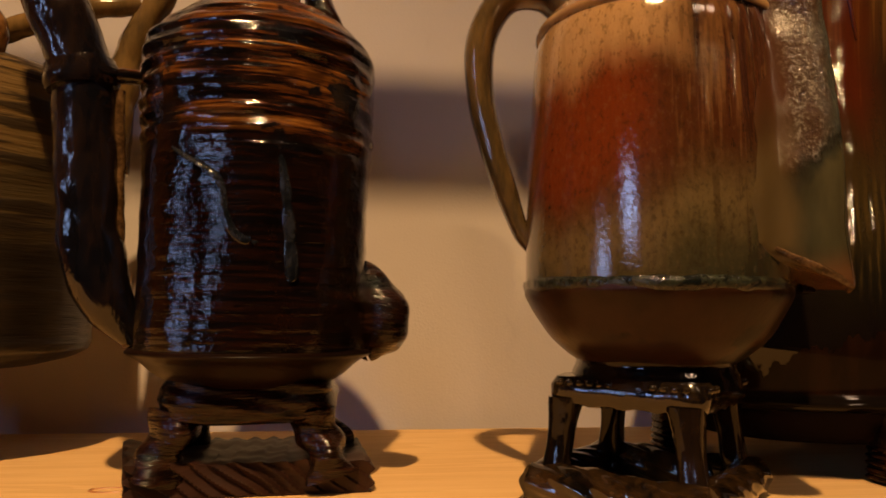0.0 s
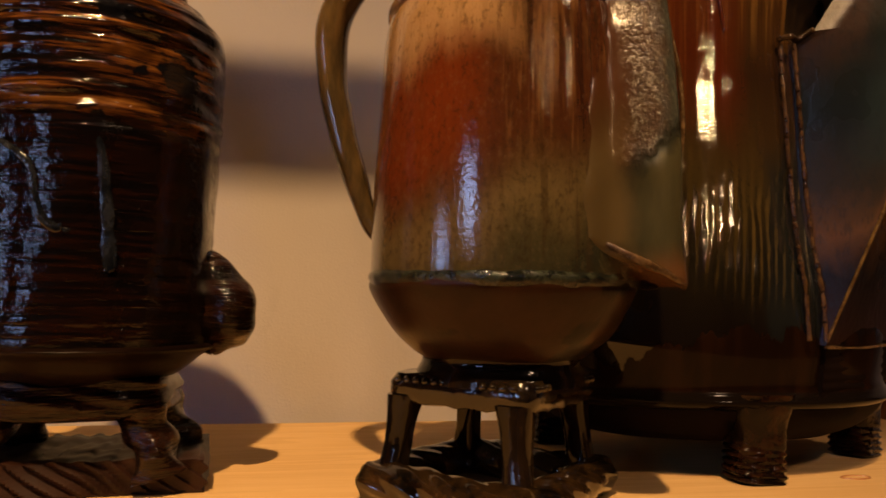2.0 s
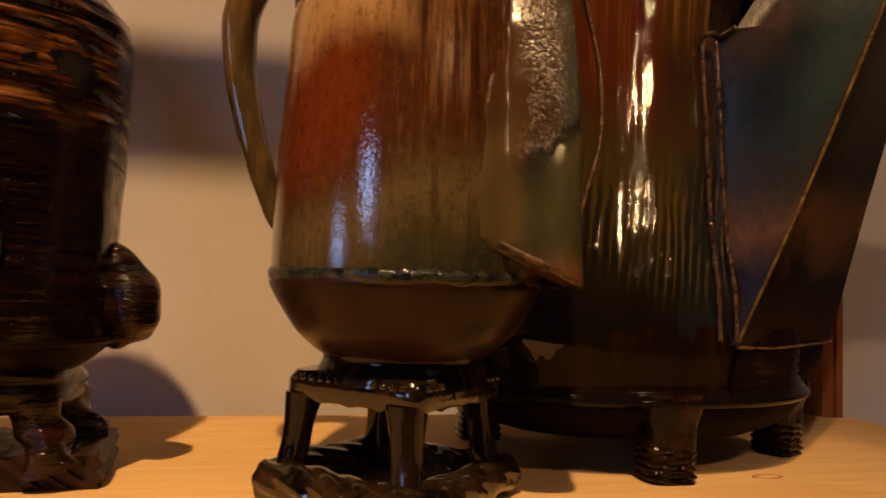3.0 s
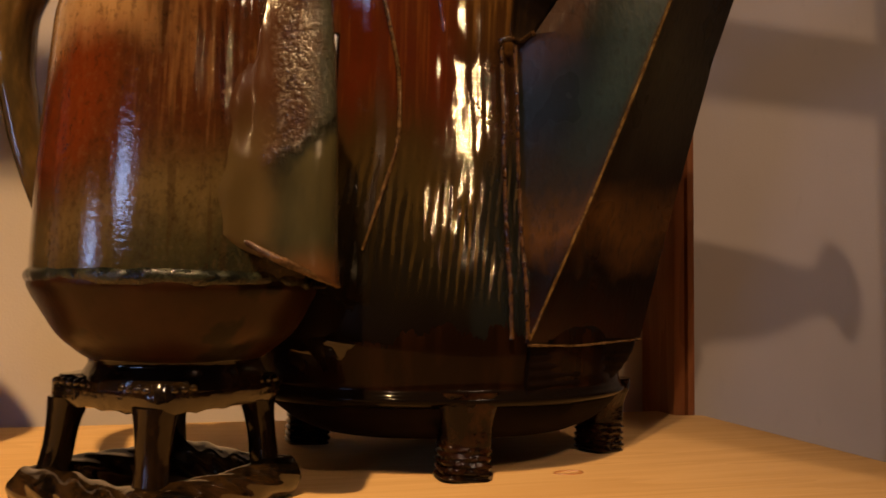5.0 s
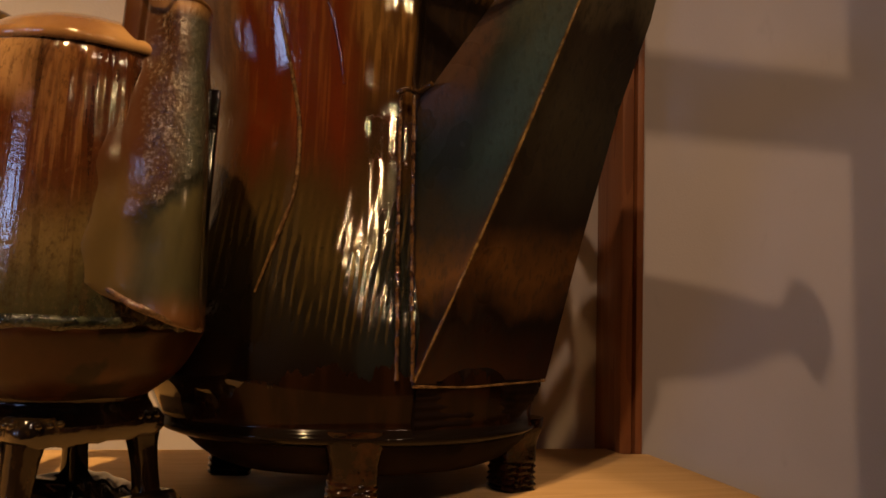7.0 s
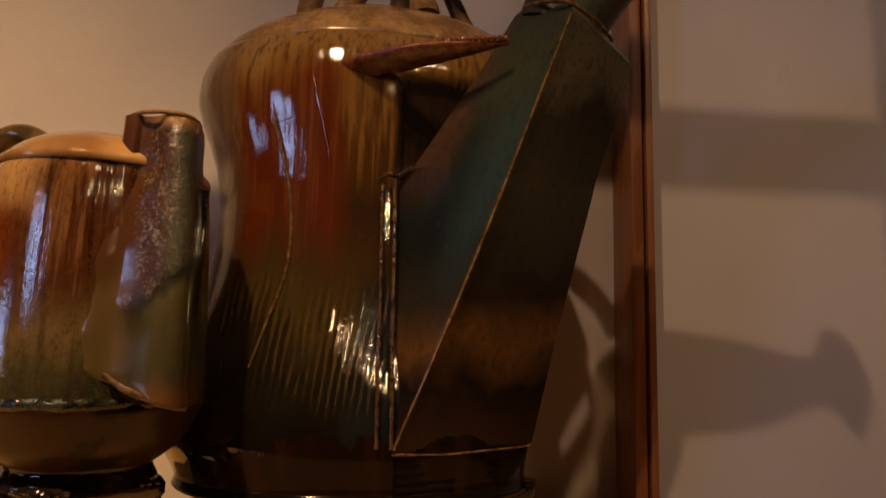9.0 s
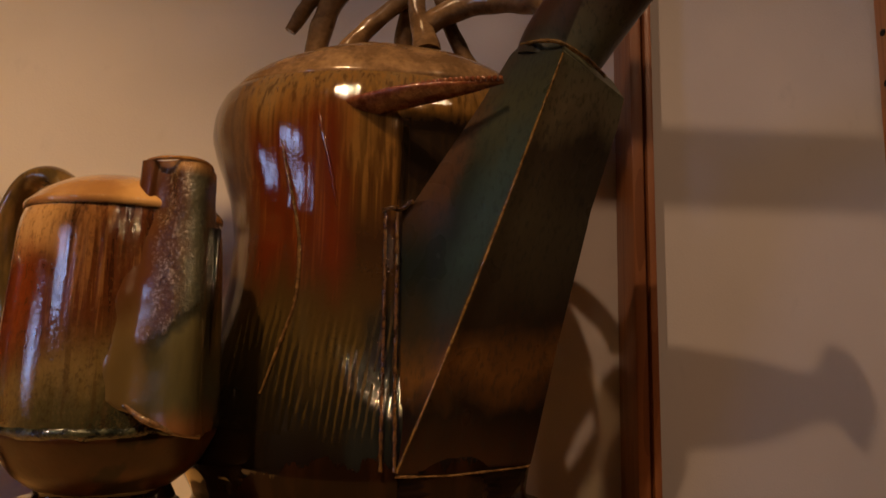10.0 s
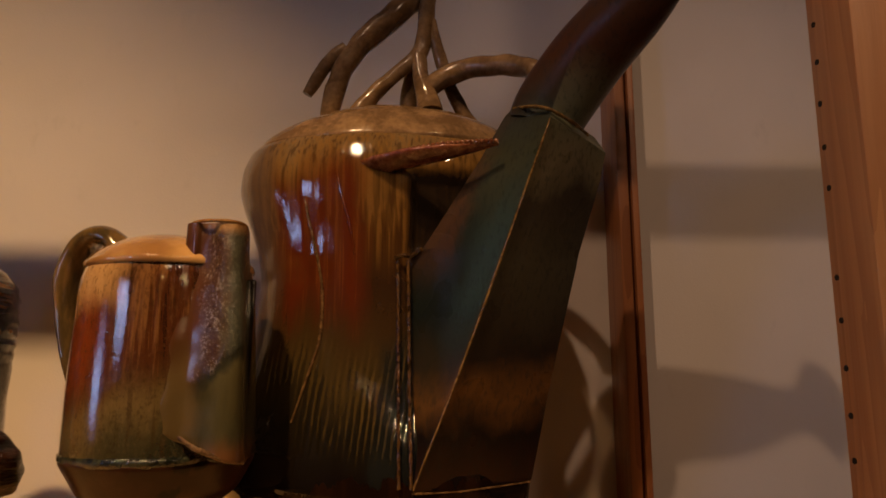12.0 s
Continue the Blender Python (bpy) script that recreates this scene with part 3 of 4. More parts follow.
# ---- the dark teapot ----
def dark_teapot():
    c = (0.069, 0.511)
    pot = thing("dark_teapot", "dark brown dripping glazed teapot with ringed shoulder, on a footed base", "teapot")

    def rings(x, y, z):
        up = max(0.0, min(1.0, (z - 0.185) / 0.02))
        a = 0.9 * noise.noise((x * 14, y * 14, z * 8))
        keep = max(0.0, 0.45 + 1.1 * noise.noise((x * 22, y * 22, z * 34 + 5)))
        big = math.sin(2 * math.pi * z / 0.0104 + 4.5 * a) * keep
        fine = noise.noise((x * 10, y * 10, z * 420))
        drip = noise.noise((x * 34, y * 34, z * 10))
        lump = noise.noise((x * 55, y * 55, z * 75))
        return 0.0012 * big * up + 0.0004 * fine + 0.0022 * drip * (1 - up) + (0.0006 + 0.0008 * up) * lump

    part("body", turned(c, [(0.078, 0.067, 0.067), (0.083, 0.0685, 0.0685), (0.13, 0.068, 0.068), (0.19, 0.0685, 0.0685), (0.235, 0.070, 0.070), (0.255, 0.0695, 0.0695), (0.264, 0.066, 0.066), (0.266, 0.06, 0.06)], n=150, steps=30, out=rings), M_TENMOKU, pot)
    part("lid", turned(c, [(0.262, 0.065, 0.065), (0.267, 0.063, 0.063), (0.275, 0.055, 0.055), (0.284, 0.042, 0.042), (0.290, 0.020, 0.020), (0.291, 0.004, 0.004)], n=96, steps=8, out=rings), M_TENMOKU, pot)
    part("underside", turned(c, [(0.060, 0.047, 0.047), (0.066, 0.056, 0.056), (0.073, 0.064, 0.064), (0.0775, 0.0715, 0.0715), (0.0795, 0.0705, 0.0705), (0.081, 0.065, 0.065)], n=96, steps=5, out=lambda x, y, z: 0.001 * noise.noise((x * 40, y * 40, z * 60))), M_CLAY_SHADED, pot, "bare brown clay underside, darkened for the shade beneath")
    part("collar", turned(c, [(0.040, 0.040, 0.040), (0.043, 0.049, 0.046), (0.050, 0.0515, 0.048), (0.058, 0.050, 0.046), (0.064, 0.046, 0.044)], n=80, power=3.2, steps=6, out=lambda x, y, z: 0.004 * noise.noise((x * 22, y * 22, z * 170 + x * 30))), M_STRATA, pot)
    for sx, sy in ((-1, -1), (1, -1), (-1, 1), (1, 1)):
        part("leg", tube([(c[0] + sx * 0.049, c[1] + sy * 0.030, 0.010, 0.0145), (c[0] + sx * 0.045, c[1] + sy * 0.030, 0.024, 0.0125), (c[0] + sx * 0.040, c[1] + sy * 0.029, 0.036, 0.0125), (c[0] + sx * 0.038, c[1] + sy * 0.028, 0.046, 0.013)], n=20, rough=0.6, grain=70), M_STRATA, pot)
    bm = prism([(0.010, 0.473), (0.141, 0.481), (0.132, 0.560), (-0.013, 0.553)], 0.0, 0.0185, 0.0)
    bmesh.ops.subdivide_edges(bm, edges=bm.edges[:], cuts=59, use_grid_fill=True)
    for v in bm.verts:
        ridge = 0.0024 * math.sin((v.co.x + v.co.z * 1.4) * 560 + 2.5 * noise.noise(v.co * 30))
        off = Vector((v.co.x - c[0], v.co.y - c[1], 0)).normalized()
        v.co += off * (ridge * 0.75 + 0.0010 * noise.noise(v.co * 60)) * (1 if v.co.z > 0.001 else 0)
        if v.co.z > 0.017:
            v.co.z += 0.0016 * noise.noise(v.co * 80) + ridge * 0.25
    part("base_plate", bm, M_RAW, pot, "rough red-brown clay slab", smooth=40)
    spout = part("spout", tube([(0.004, 0.508, 0.080, 0.004), (-0.004, 0.505, 0.092, 0.010), (-0.017, 0.502, 0.113, 0.0165), (-0.025, 0.500, 0.150, 0.0175), (-0.029, 0.500, 0.195, 0.0175), (-0.034, 0.500, 0.240, 0.0175), (-0.049, 0.497, 0.280, 0.0175), (-0.066, 0.494, 0.320, 0.016), (-0.082, 0.49, 0.36, 0.014)], n=24, rough=0.12, grain=50), M_INK, pot, "blue-black tubular spout")
    part("band", tube([(-0.0325, 0.500, 0.231, 0.0195), (-0.0335, 0.500, 0.238, 0.0212), (-0.035, 0.500, 0.246, 0.0195)], n=24, steps=5, rough=0.1), M_INK, spout)
    part("bridge", tube([(-0.018, 0.499, 0.240, 0.0045), (-0.006, 0.499, 0.2405, 0.0045), (0.006, 0.502, 0.240, 0.005)], n=14, rough=0.2), M_TENMOKU, pot)
    part("seam_strip", tube([(-0.013, 0.501, 0.232, 0.0032), (-0.011, 0.501, 0.19, 0.0036), (-0.009, 0.502, 0.14, 0.0036), (-0.006, 0.503, 0.100, 0.0036), (-0.001, 0.505, 0.081, 0.004)], n=12, rough=0.5, grain=120), M_HEM, pot)
    part("lug", tube([(0.129, 0.511, 0.134, 0.003), (0.135, 0.510, 0.126, 0.0095), (0.1405, 0.509, 0.114, 0.0150), (0.1455, 0.508, 0.101, 0.0180), (0.1450, 0.507, 0.090, 0.0165), (0.139, 0.507, 0.081, 0.0105), (0.132, 0.507, 0.077, 0.003)], n=28, rough=0.25, grain=70, across=(1, 0, 0.5)), M_STRATA, pot)
    on = lambda x, z, lift=0.0: (x, c[1] - math.sqrt(0.0685 ** 2 - (x - c[0]) ** 2) - lift, z)
    for run in (((0.030, 0.190, 0.0012), (0.037, 0.184, 0.0016), (0.050, 0.176, 0.0016), (0.057, 0.168, 0.0014), (0.0595, 0.155, 0.0014), (0.064, 0.144, 0.0018), (0.072, 0.139, 0.0022), (0.078, 0.140, 0.0008)),
                ((0.080, 0.191, 0.001), (0.086, 0.184, 0.0020), (0.0895, 0.168, 0.0024), (0.0925, 0.145, 0.0026), (0.094, 0.123, 0.0028), (0.0935, 0.118, 0.0012))):
        part("glaze_run", tube([(*on(x, z, -0.0002), r * 1.3) for x, z, r in run], n=14, rough=0.3, grain=110, flat=0.28, across=(1, 0, 0)), M_RUN, pot, "pale blue-grey glaze run")
    for pts, mat in (([(0.045, 0.470, 0.2615, 0.0062), (0.053, 0.474, 0.274, 0.0070), (0.064, 0.484, 0.290, 0.0066), (0.078, 0.497, 0.322, 0.0062), (0.082, 0.505, 0.350, 0.006)], M_AMBER),
                     ([(0.083, 0.466, 0.256, 0.0052), (0.084, 0.472, 0.272, 0.0056), (0.087, 0.484, 0.294, 0.0054), (0.086, 0.500, 0.335, 0.005)], M_AMBER),
                     ([(0.116, 0.488, 0.254, 0.0075), (0.110, 0.492, 0.276, 0.0085), (0.101, 0.498, 0.300, 0.008), (0.092, 0.505, 0.340, 0.007)], M_BARK),
                     ([(0.066, 0.540, 0.270, 0.007), (0.070, 0.530, 0.300, 0.006), (0.080, 0.510, 0.345, 0.006)], M_BARK)):
        part("handle_twig", tube(pts, n=18, rough=0.25), mat, pot, "amber-glazed handle twig" if mat is M_AMBER else "")


dark_teapot()


# ---- the stool teapot ----
def stool_teapot():
    c = (0.299, 0.451)
    pot = thing("stool_teapot", "honey, rust and olive glazed teapot standing on a black stool-shaped foot", "teapot")

    def combed(x, y, z):
        r = math.hypot(x, y)
        w = noise.noise((x / r * 16, y / r * 16, z * 6))
        side = 0.05 + 0.95 * max(0.0, min(1.0, (x + 0.012) / 0.035))
        return (0.0005 + 0.0007 * max(0.0, min(1.0, (z - 0.19) / 0.03))) * w * side * max(0.0, min(1.0, (z - 0.12) / 0.02)) + 0.0006 * noise.noise((x * 16, y * 16, z * 14))

    part("body", turned(c, [(0.116, 0.0725, 0.0725), (0.124, 0.0735, 0.0735), (0.165, 0.0725, 0.0725), (0.215, 0.0705, 0.0705), (0.250, 0.0685, 0.0685), (0.264, 0.0655, 0.0655), (0.270, 0.062, 0.062)], n=440, steps=8, out=combed), M_HONEY, pot)
    part("lid", turned(c, [(0.2642, 0.0640, 0.0640), (0.2646, 0.0668, 0.0668), (0.2685, 0.0676, 0.0676), (0.2725, 0.0648, 0.0648), (0.281, 0.056, 0.056), (0.289, 0.040, 0.040), (0.294, 0.020, 0.020), (0.295, 0.003, 0.003)], n=110, steps=6, out=lambda x, y, z: 0.0022 * noise.noise((x * 24, y * 24, 1.7))), M_HONEY, pot)
    part("drip_line", turned(c, [(0.1145, 0.0728, 0.0728), (0.1170, 0.0743, 0.0743), (0.1200, 0.0746, 0.0746), (0.1225, 0.0728, 0.0728)], n=200, steps=3, out=lambda x, y, z: 0.0016 * noise.noise((x * 90, y * 90, z * 90))), M_DRIP, pot, "blue-green glaze drip line")
    part("bowl", turned(c, [(0.077, 0.044, 0.044), (0.081, 0.050, 0.050), (0.090, 0.060, 0.060), (0.102, 0.0675, 0.0675), (0.113, 0.0735, 0.0735), (0.118, 0.0735, 0.0735)], n=110, steps=6, out=lambda x, y, z: 0.0016 * noise.noise((x * 28, y * 28, z * 40))), M_BOWL, pot, "glossy dark brown bowl")
    foot = [(-1, 0), (0, -1), (1, 0), (0, 1)]
    f = (c[0] - 0.005, c[1])
    part("neck", turned(c, [(0.064, 0.047, 0.047), (0.070, 0.046, 0.046), (0.076, 0.044, 0.044), (0.082, 0.048, 0.048)], n=80, steps=4, out=lambda x, y, z: 0.002 * noise.noise((x * 40, y * 40, z * 40))), M_BLACK, pot)
    tri = lambda h, z: [(c[0] - 0.003 + dx * h, c[1] + dy * h, z) for dx, dy in foot]
    ring = []
    for h, z in ((0.045, 0.0525), (0.058, 0.0535), (0.0615, 0.058), (0.0615, 0.064), (0.058, 0.0685), (0.044, 0.0695)):
        cor = [Vector(p) for p in tri(h, z)]
        pts = []
        for i in range(4):
            a, b = cor[i], cor[(i + 1) % 4]
            prev = cor[i - 1]
            r = 0.010
            p0, p1 = a + (prev - a).normalized() * r, a + (b - a).normalized() * r
            for q in range(5):
                t = q / 4
                pts.append((p0 * (1 - t) ** 2 + a * 2 * t * (1 - t) + p1 * t * t))
            e0, e1 = p1, b + (a - b).normalized() * r
            for q in range(1, 10):
                p = e0.lerp(e1, q / 10)
                out = Vector((p.x - c[0], p.y - c[1], 0)).normalized()
                pts.append(p + out * 0.0009 * math.sin(q * math.pi) + Vector((0, 0, 0.0008 * math.sin(q * 2.2))))
        ring.append(pts)
    part("seat_frame", skin(ring), M_COLLAR, pot)
    # corded beading along the two front sides of the frame
    for a, b in (((-1, 0), (0, -1)), ((0, -1), (1, 0))):
        for q in range(13):
            t = 0.10 + 0.80 * q / 12
            x, y = a[0] * (1 - t) + b[0] * t, a[1] * (1 - t) + b[1] * t
            bead = ball((c[0] - 0.003 + x * 0.0605, c[1] + y * 0.0605, 0.0655), (0.0024, 0.0024, 0.0021), 8)
            part("bead", bead, M_COLLAR, pot)
    for q, (dx, dy) in enumerate(foot):
        rows = smooth_rows([(0.006, 0.0555, 0.0095), (0.014, 0.0540, 0.0076), (0.030, 0.0515, 0.0068), (0.046, 0.0490, 0.0074), (0.057, 0.0470, 0.0094)], 6)
        wob = lambda x, y, z: 0.0014 * noise.noise((x * 70 + q * 9, y * 70, z * 50))
        part("leg", skin([oval((f[0] + dx * r, f[1] + dy * r, z), w, w, radians(45), 32, 3.4, wob) for z, r, w in rows]), M_STOOL, pot)
    for i in range(4):
        a, b = foot[i], foot[(i + 1) % 4]
        h = 0.0625
        part("base_bar", tube([(f[0] + (a[0] * (1 - t) + b[0] * t) * h, f[1] + (a[1] * (1 - t) + b[1] * t) * h, 0.0105 + 0.0008 * math.sin(7 * t + i), 0.0108) for t in (-0.04, 0.25, 0.5, 0.75, 1.04)], n=60, steps=22, flutes=6, twist=0.30, rough=0.06, cord=0.055), M_ROPE, pot)
    # slab spout: a folded wedge against the flank, ash-crusted
    levels = [(0.117, 0.340, 0.389, 0.3775, 0.3885), (0.122, 0.334, 0.389, 0.3775, 0.3875), (0.150, 0.331, 0.388, 0.3765, 0.387), (0.190, 0.331, 0.388, 0.375, 0.388), (0.235, 0.333, 0.390, 0.373, 0.391), (0.265, 0.335, 0.394, 0.371, 0.394), (0.297, 0.336, 0.399, 0.369, 0.397)]
    rings = []
    for z, lx, ly, tx, ty in [tuple(r) for r in smooth_rows(levels, 8)]:
        flare = max(0.0, (0.140 - z) / 0.023)
        # the fold leaves the round body along its tangent
        rad, u = np.interp(z, (0.116, 0.124, 0.165, 0.215, 0.250, 0.264), (0.0725, 0.0735, 0.0725, 0.0705, 0.0685, 0.0655)), lx - 0.011 + 0.008 * max(0.0, min(1.0, (z - 0.20) / 0.055)) - c[0]
        yb = c[1] - math.sqrt(rad * rad - u * u)
        corners = [(c[0] + u - 0.009, yb + 0.008), (c[0] + u, yb + 0.0008), (lx + 0.002, yb + 0.0008 + 0.005 * u / rad), (lx + 0.011, yb + 0.0012 - 0.003 * flare), (tx - 0.014, ty - 0.0065 - 0.004 * flare), (tx - 0.004, ty - 0.0035 - 0.003 * flare), (tx, ty + 0.006), (tx - 0.001, ty + 0.018), (tx - 0.005, 0.440), (0.345, 0.447), (0.328, 0.430)]
        loop = []
        for p in smooth_rows(corners[-2:] + corners + corners[:3], 6)[12:-12 - 6]:
            v = Vector((p[0], p[1], z))
            v.y += 0.0014 * noise.noise(v * 60)
            v.x += 0.0012 * noise.noise(v * 38 + Vector((3, 1, 0)))
            v.z += 0.0165 * max(0.0, (0.374 - v.x) / 0.045) * flare * 0.95
            loop.append(v)
        rings.append(loop)
    part("spout", skin(rings), M_ASH, pot, "ash-crusted folded slab spout")
    part("spout_lip", tube([(0.326, 0.408, 0.2965, 0.0012), (0.331, 0.398, 0.2975, 0.0012), (0.343, 0.3925, 0.298, 0.0013), (0.356, 0.390, 0.2975, 0.0013), (0.3655, 0.3945, 0.297, 0.0013), (0.369, 0.404, 0.2965, 0.0012), (0.368, 0.416, 0.296, 0.0011)], n=10, rough=0.3), M_AMBER, pot)
    part("spout_edge", tube([(0.324, 0.389, 0.1400, 0.0010), (0.334, 0.3835, 0.1350, 0.0016), (0.346, 0.3785, 0.1285, 0.0018), (0.360, 0.378, 0.1225, 0.0018), (0.371, 0.3825, 0.1185, 0.0018), (0.377, 0.392, 0.1165, 0.0014)], n=10, rough=0.5), M_HEM, pot)
    part("back_panel", bevelled(skin([[(0.366, 0.412, 0.115), (0.3745, 0.412, 0.115), (0.371, 0.452, 0.115), (0.362, 0.452, 0.115)], [(0.366, 0.414, 0.255), (0.3775, 0.414, 0.255), (0.368, 0.452, 0.255), (0.36, 0.452, 0.255)]]), 0.002), M_BLACK, pot)
    u = Vector((-0.951, 0.309, 0))
    part("handle", tube([(c[0] + u.x * r, c[1] + u.y * r, z, w) for r, z, w in ((0.046, 0.283, 0.0150), (0.064, 0.2985, 0.0150), (0.086, 0.2965, 0.0150), (0.1005, 0.272, 0.0150), (0.1015, 0.240, 0.0142), (0.0945, 0.205, 0.0130), (0.0845, 0.174, 0.0115), (0.0765, 0.152, 0.009), (0.070, 0.141, 0.006))], n=28, flat=0.60, rough=0.1, grain=40, across=(0.309, 0.951, 0.0)), M_STRAP, pot, "olive-brown strap handle")


stool_teapot()


# ---- the large teapot ----
BIG = (0.482, 0.553)
BIG_ROWS = [(0.044, 0.130, 0.097), (0.047, 0.1355, 0.102), (0.050, 0.1375, 0.104), (0.054, 0.1345, 0.101), (0.060, 0.133, 0.0995), (0.085, 0.136, 0.1035), (0.120, 0.1335, 0.1010), (0.160, 0.124, 0.0942), (0.210, 0.1135, 0.0876), (0.255, 0.1125, 0.0840), (0.275, 0.1175, 0.0832), (0.300, 0.127, 0.0842), (0.345, 0.148, 0.0890), (0.372, 0.1495, 0.0875), (0.392, 0.143, 0.082), (0.400, 0.137, 0.078)]


def big_relief(x, y, z):
    """Comb marks, the swell of the belly and the fuller flank away from the spout."""
    k = max(0.0, min(1.0, (z - 0.095) / 0.03)) * max(0.0, min(1.0, (0.395 - z) / 0.02))
    belly = max(0.0, min(1.0, (0.225 - z) / 0.05)) * k
    groove = math.sin((x + BIG[0] - 0.12 * z) * 1083 + 5 * noise.noise((x * 38, y * 38, z * 13)))
    w = 0.00020 * k * noise.noise((x * 260, y * 60, z * 5)) + 0.00020 * belly * groove * (0.4 + 1.2 * abs(noise.noise((x * 60, y * 60, z * 30)))) + 0.0008 * belly * noise.noise((x * 90, y * 90, z * 55)) + 0.0005 * k * noise.noise((x * 75, y * 75, z * 48 + 7))
    swell = math.exp(-((z - 0.160) / 0.035) ** 2) + 0.8 * math.exp(-((z - 0.285) / 0.025) ** 2)
    swirl = -0.12 * x * math.exp(-(x / 0.055) ** 2) * swell if y < 0 else 0.0
    if y < 0 and x > 0.015:
        w -= 0.010 * min(1.0, (x - 0.015) / 0.012) * max(0.0, min(1.0, (z - 0.284) / 0.006)) * max(0.0, min(1.0, (0.366 - z) / 0.02))
    full = np.interp(z, (0.044, 0.050, 0.085, 0.120, 0.160, 0.210, 0.255, 0.275, 0.300, 0.345), (0.008, 0.011, 0.026, 0.026, 0.021, 0.017, 0.014, 0.010, 0.005, 0.0)) if x < 0 else 0.0
    w += full * (x / math.hypot(x, y)) ** 2
    return w + swirl + 0.0014 * noise.noise((x * 14, y * 14, z * 11)) * min(1.0, z / 0.1)


def on_big(x, z, lift=0.0):
    """The front of the large body at x and z."""
    zs = [r[0] for r in BIG_ROWS]
    a, b = np.interp(z, zs, [r[1] for r in BIG_ROWS]), np.interp(z, zs, [r[2] for r in BIG_ROWS])
    u, v = x - BIG[0], -b * math.sqrt(max(0.02, 1 - ((x - BIG[0]) / a) ** 2))
    d = big_relief(u, v, z) / math.hypot(u, v)
    return (x + u * d, BIG[1] + v * (1 + d) - lift, z)


def large_teapot():
    c = BIG
    pot = thing("large_teapot", "large rust, gold and black glazed teapot with angular slab spout", "teapot")

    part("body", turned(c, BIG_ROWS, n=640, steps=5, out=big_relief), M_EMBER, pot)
    part("base", turned(c, [(0.021, 0.098, 0.070), (0.028, 0.113, 0.084), (0.038, 0.126, 0.094), (0.046, 0.1315, 0.0985)], n=120, steps=5, out=lambda x, y, z: 0.0016 * noise.noise((x * 26, y * 26, z * 60))), M_SHADED_CLAY, pot, "unglazed underside, blackened for the shade below the pot")
    part("lid", turned((c[0] + 0.004, c[1]), [(0.396, 0.134, 0.077), (0.4005, 0.1365, 0.0785), (0.4045, 0.1335, 0.0775), (0.412, 0.126, 0.074), (0.426, 0.105, 0.064), (0.439, 0.070, 0.046), (0.446, 0.032, 0.024), (0.447, 0.004, 0.003)], n=140, steps=6, out=lambda x, y, z: 0.003 * noise.noise((x * 22, y * 22, 4.1))), M_TWIG, pot, "tan matt-glazed domed lid")
    for x, y in ((0.469, 0.469), (0.598, 0.533), (0.385, 0.60), (0.545, 0.635)):
        ribbed = lambda u, v, z: 0.0011 * math.sin(z * 1400 + u * 160) * max(0.0, min(1.0, (0.024 - z) / 0.004)) + 0.001 * noise.noise((u * 90, v * 90, z * 60))
        part("foot", turned((x, y), [(0.0, 0.0155, 0.0135), (0.003, 0.0165, 0.0145), (0.012, 0.0162, 0.0142), (0.024, 0.0160, 0.0140), (0.036, 0.0172, 0.0150), (0.046, 0.0205, 0.0180), (0.0545, 0.0215, 0.0190)], n=56, steps=8, turn=0.45 if x > 0.55 else 0.0, power=4.0, out=ribbed), M_KNOB, pot)
    # slab spout with a front ridge
    lv = [((0.499, 0.462, 0.085), (0.503, 0.446, 0.085), (0.609, 0.492, 0.087), (0.606, 0.560, 0.09)),
          ((0.497, 0.468, 0.180), (0.5395, 0.434, 0.180), (0.627, 0.481, 0.176), (0.618, 0.545, 0.18)),
          ((0.496, 0.474, 0.279), (0.577, 0.4215, 0.281), (0.650, 0.469, 0.275), (0.630, 0.528, 0.29)),
          ((0.511, 0.462, 0.288), (0.580, 0.4205, 0.290), (0.652, 0.468, 0.285), (0.632, 0.526, 0.30)),
          ((0.560, 0.456, 0.365), (0.606, 0.4125, 0.362), (0.672, 0.458, 0.352), (0.642, 0.512, 0.37)),
          ((0.585, 0.453, 0.409), (0.617, 0.4090, 0.394), (0.677, 0.454, 0.377), (0.646, 0.505, 0.405)),
          ((0.593, 0.456, 0.418), (0.617, 0.4150, 0.402), (0.668, 0.456, 0.392), (0.644, 0.498, 0.412))]
    rings = []
    for row in lv:
        p = [Vector(v) for v in row]
        loop = []
        for i in range(4):
            for w in range(10):
                q = p[i].lerp(p[(i + 1) % 4], w / 10)
                q.y += 0.0012 * noise.noise(q * 45)
                loop.append(q)
        rings.append(loop)
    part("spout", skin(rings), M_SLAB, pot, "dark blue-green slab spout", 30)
    part("spout_ridge", tube([(0.503, 0.4455, 0.087, 0.0010), (0.540, 0.4330, 0.180, 0.0011), (0.5785, 0.4200, 0.285, 0.0011), (0.6165, 0.4085, 0.392, 0.0010)], n=8, rough=0.4), M_LINE, pot)
    part("spout_sill", tube([(0.502, 0.4455, 0.084, 0.0009), (0.54, 0.4600, 0.083, 0.0009), (0.575, 0.474, 0.0845, 0.0009), (0.607, 0.489, 0.086, 0.0009)], n=8, rough=0.4), M_HEM, pot)
    # the ringed root of the spout, rounding in towards the foot
    rings = []
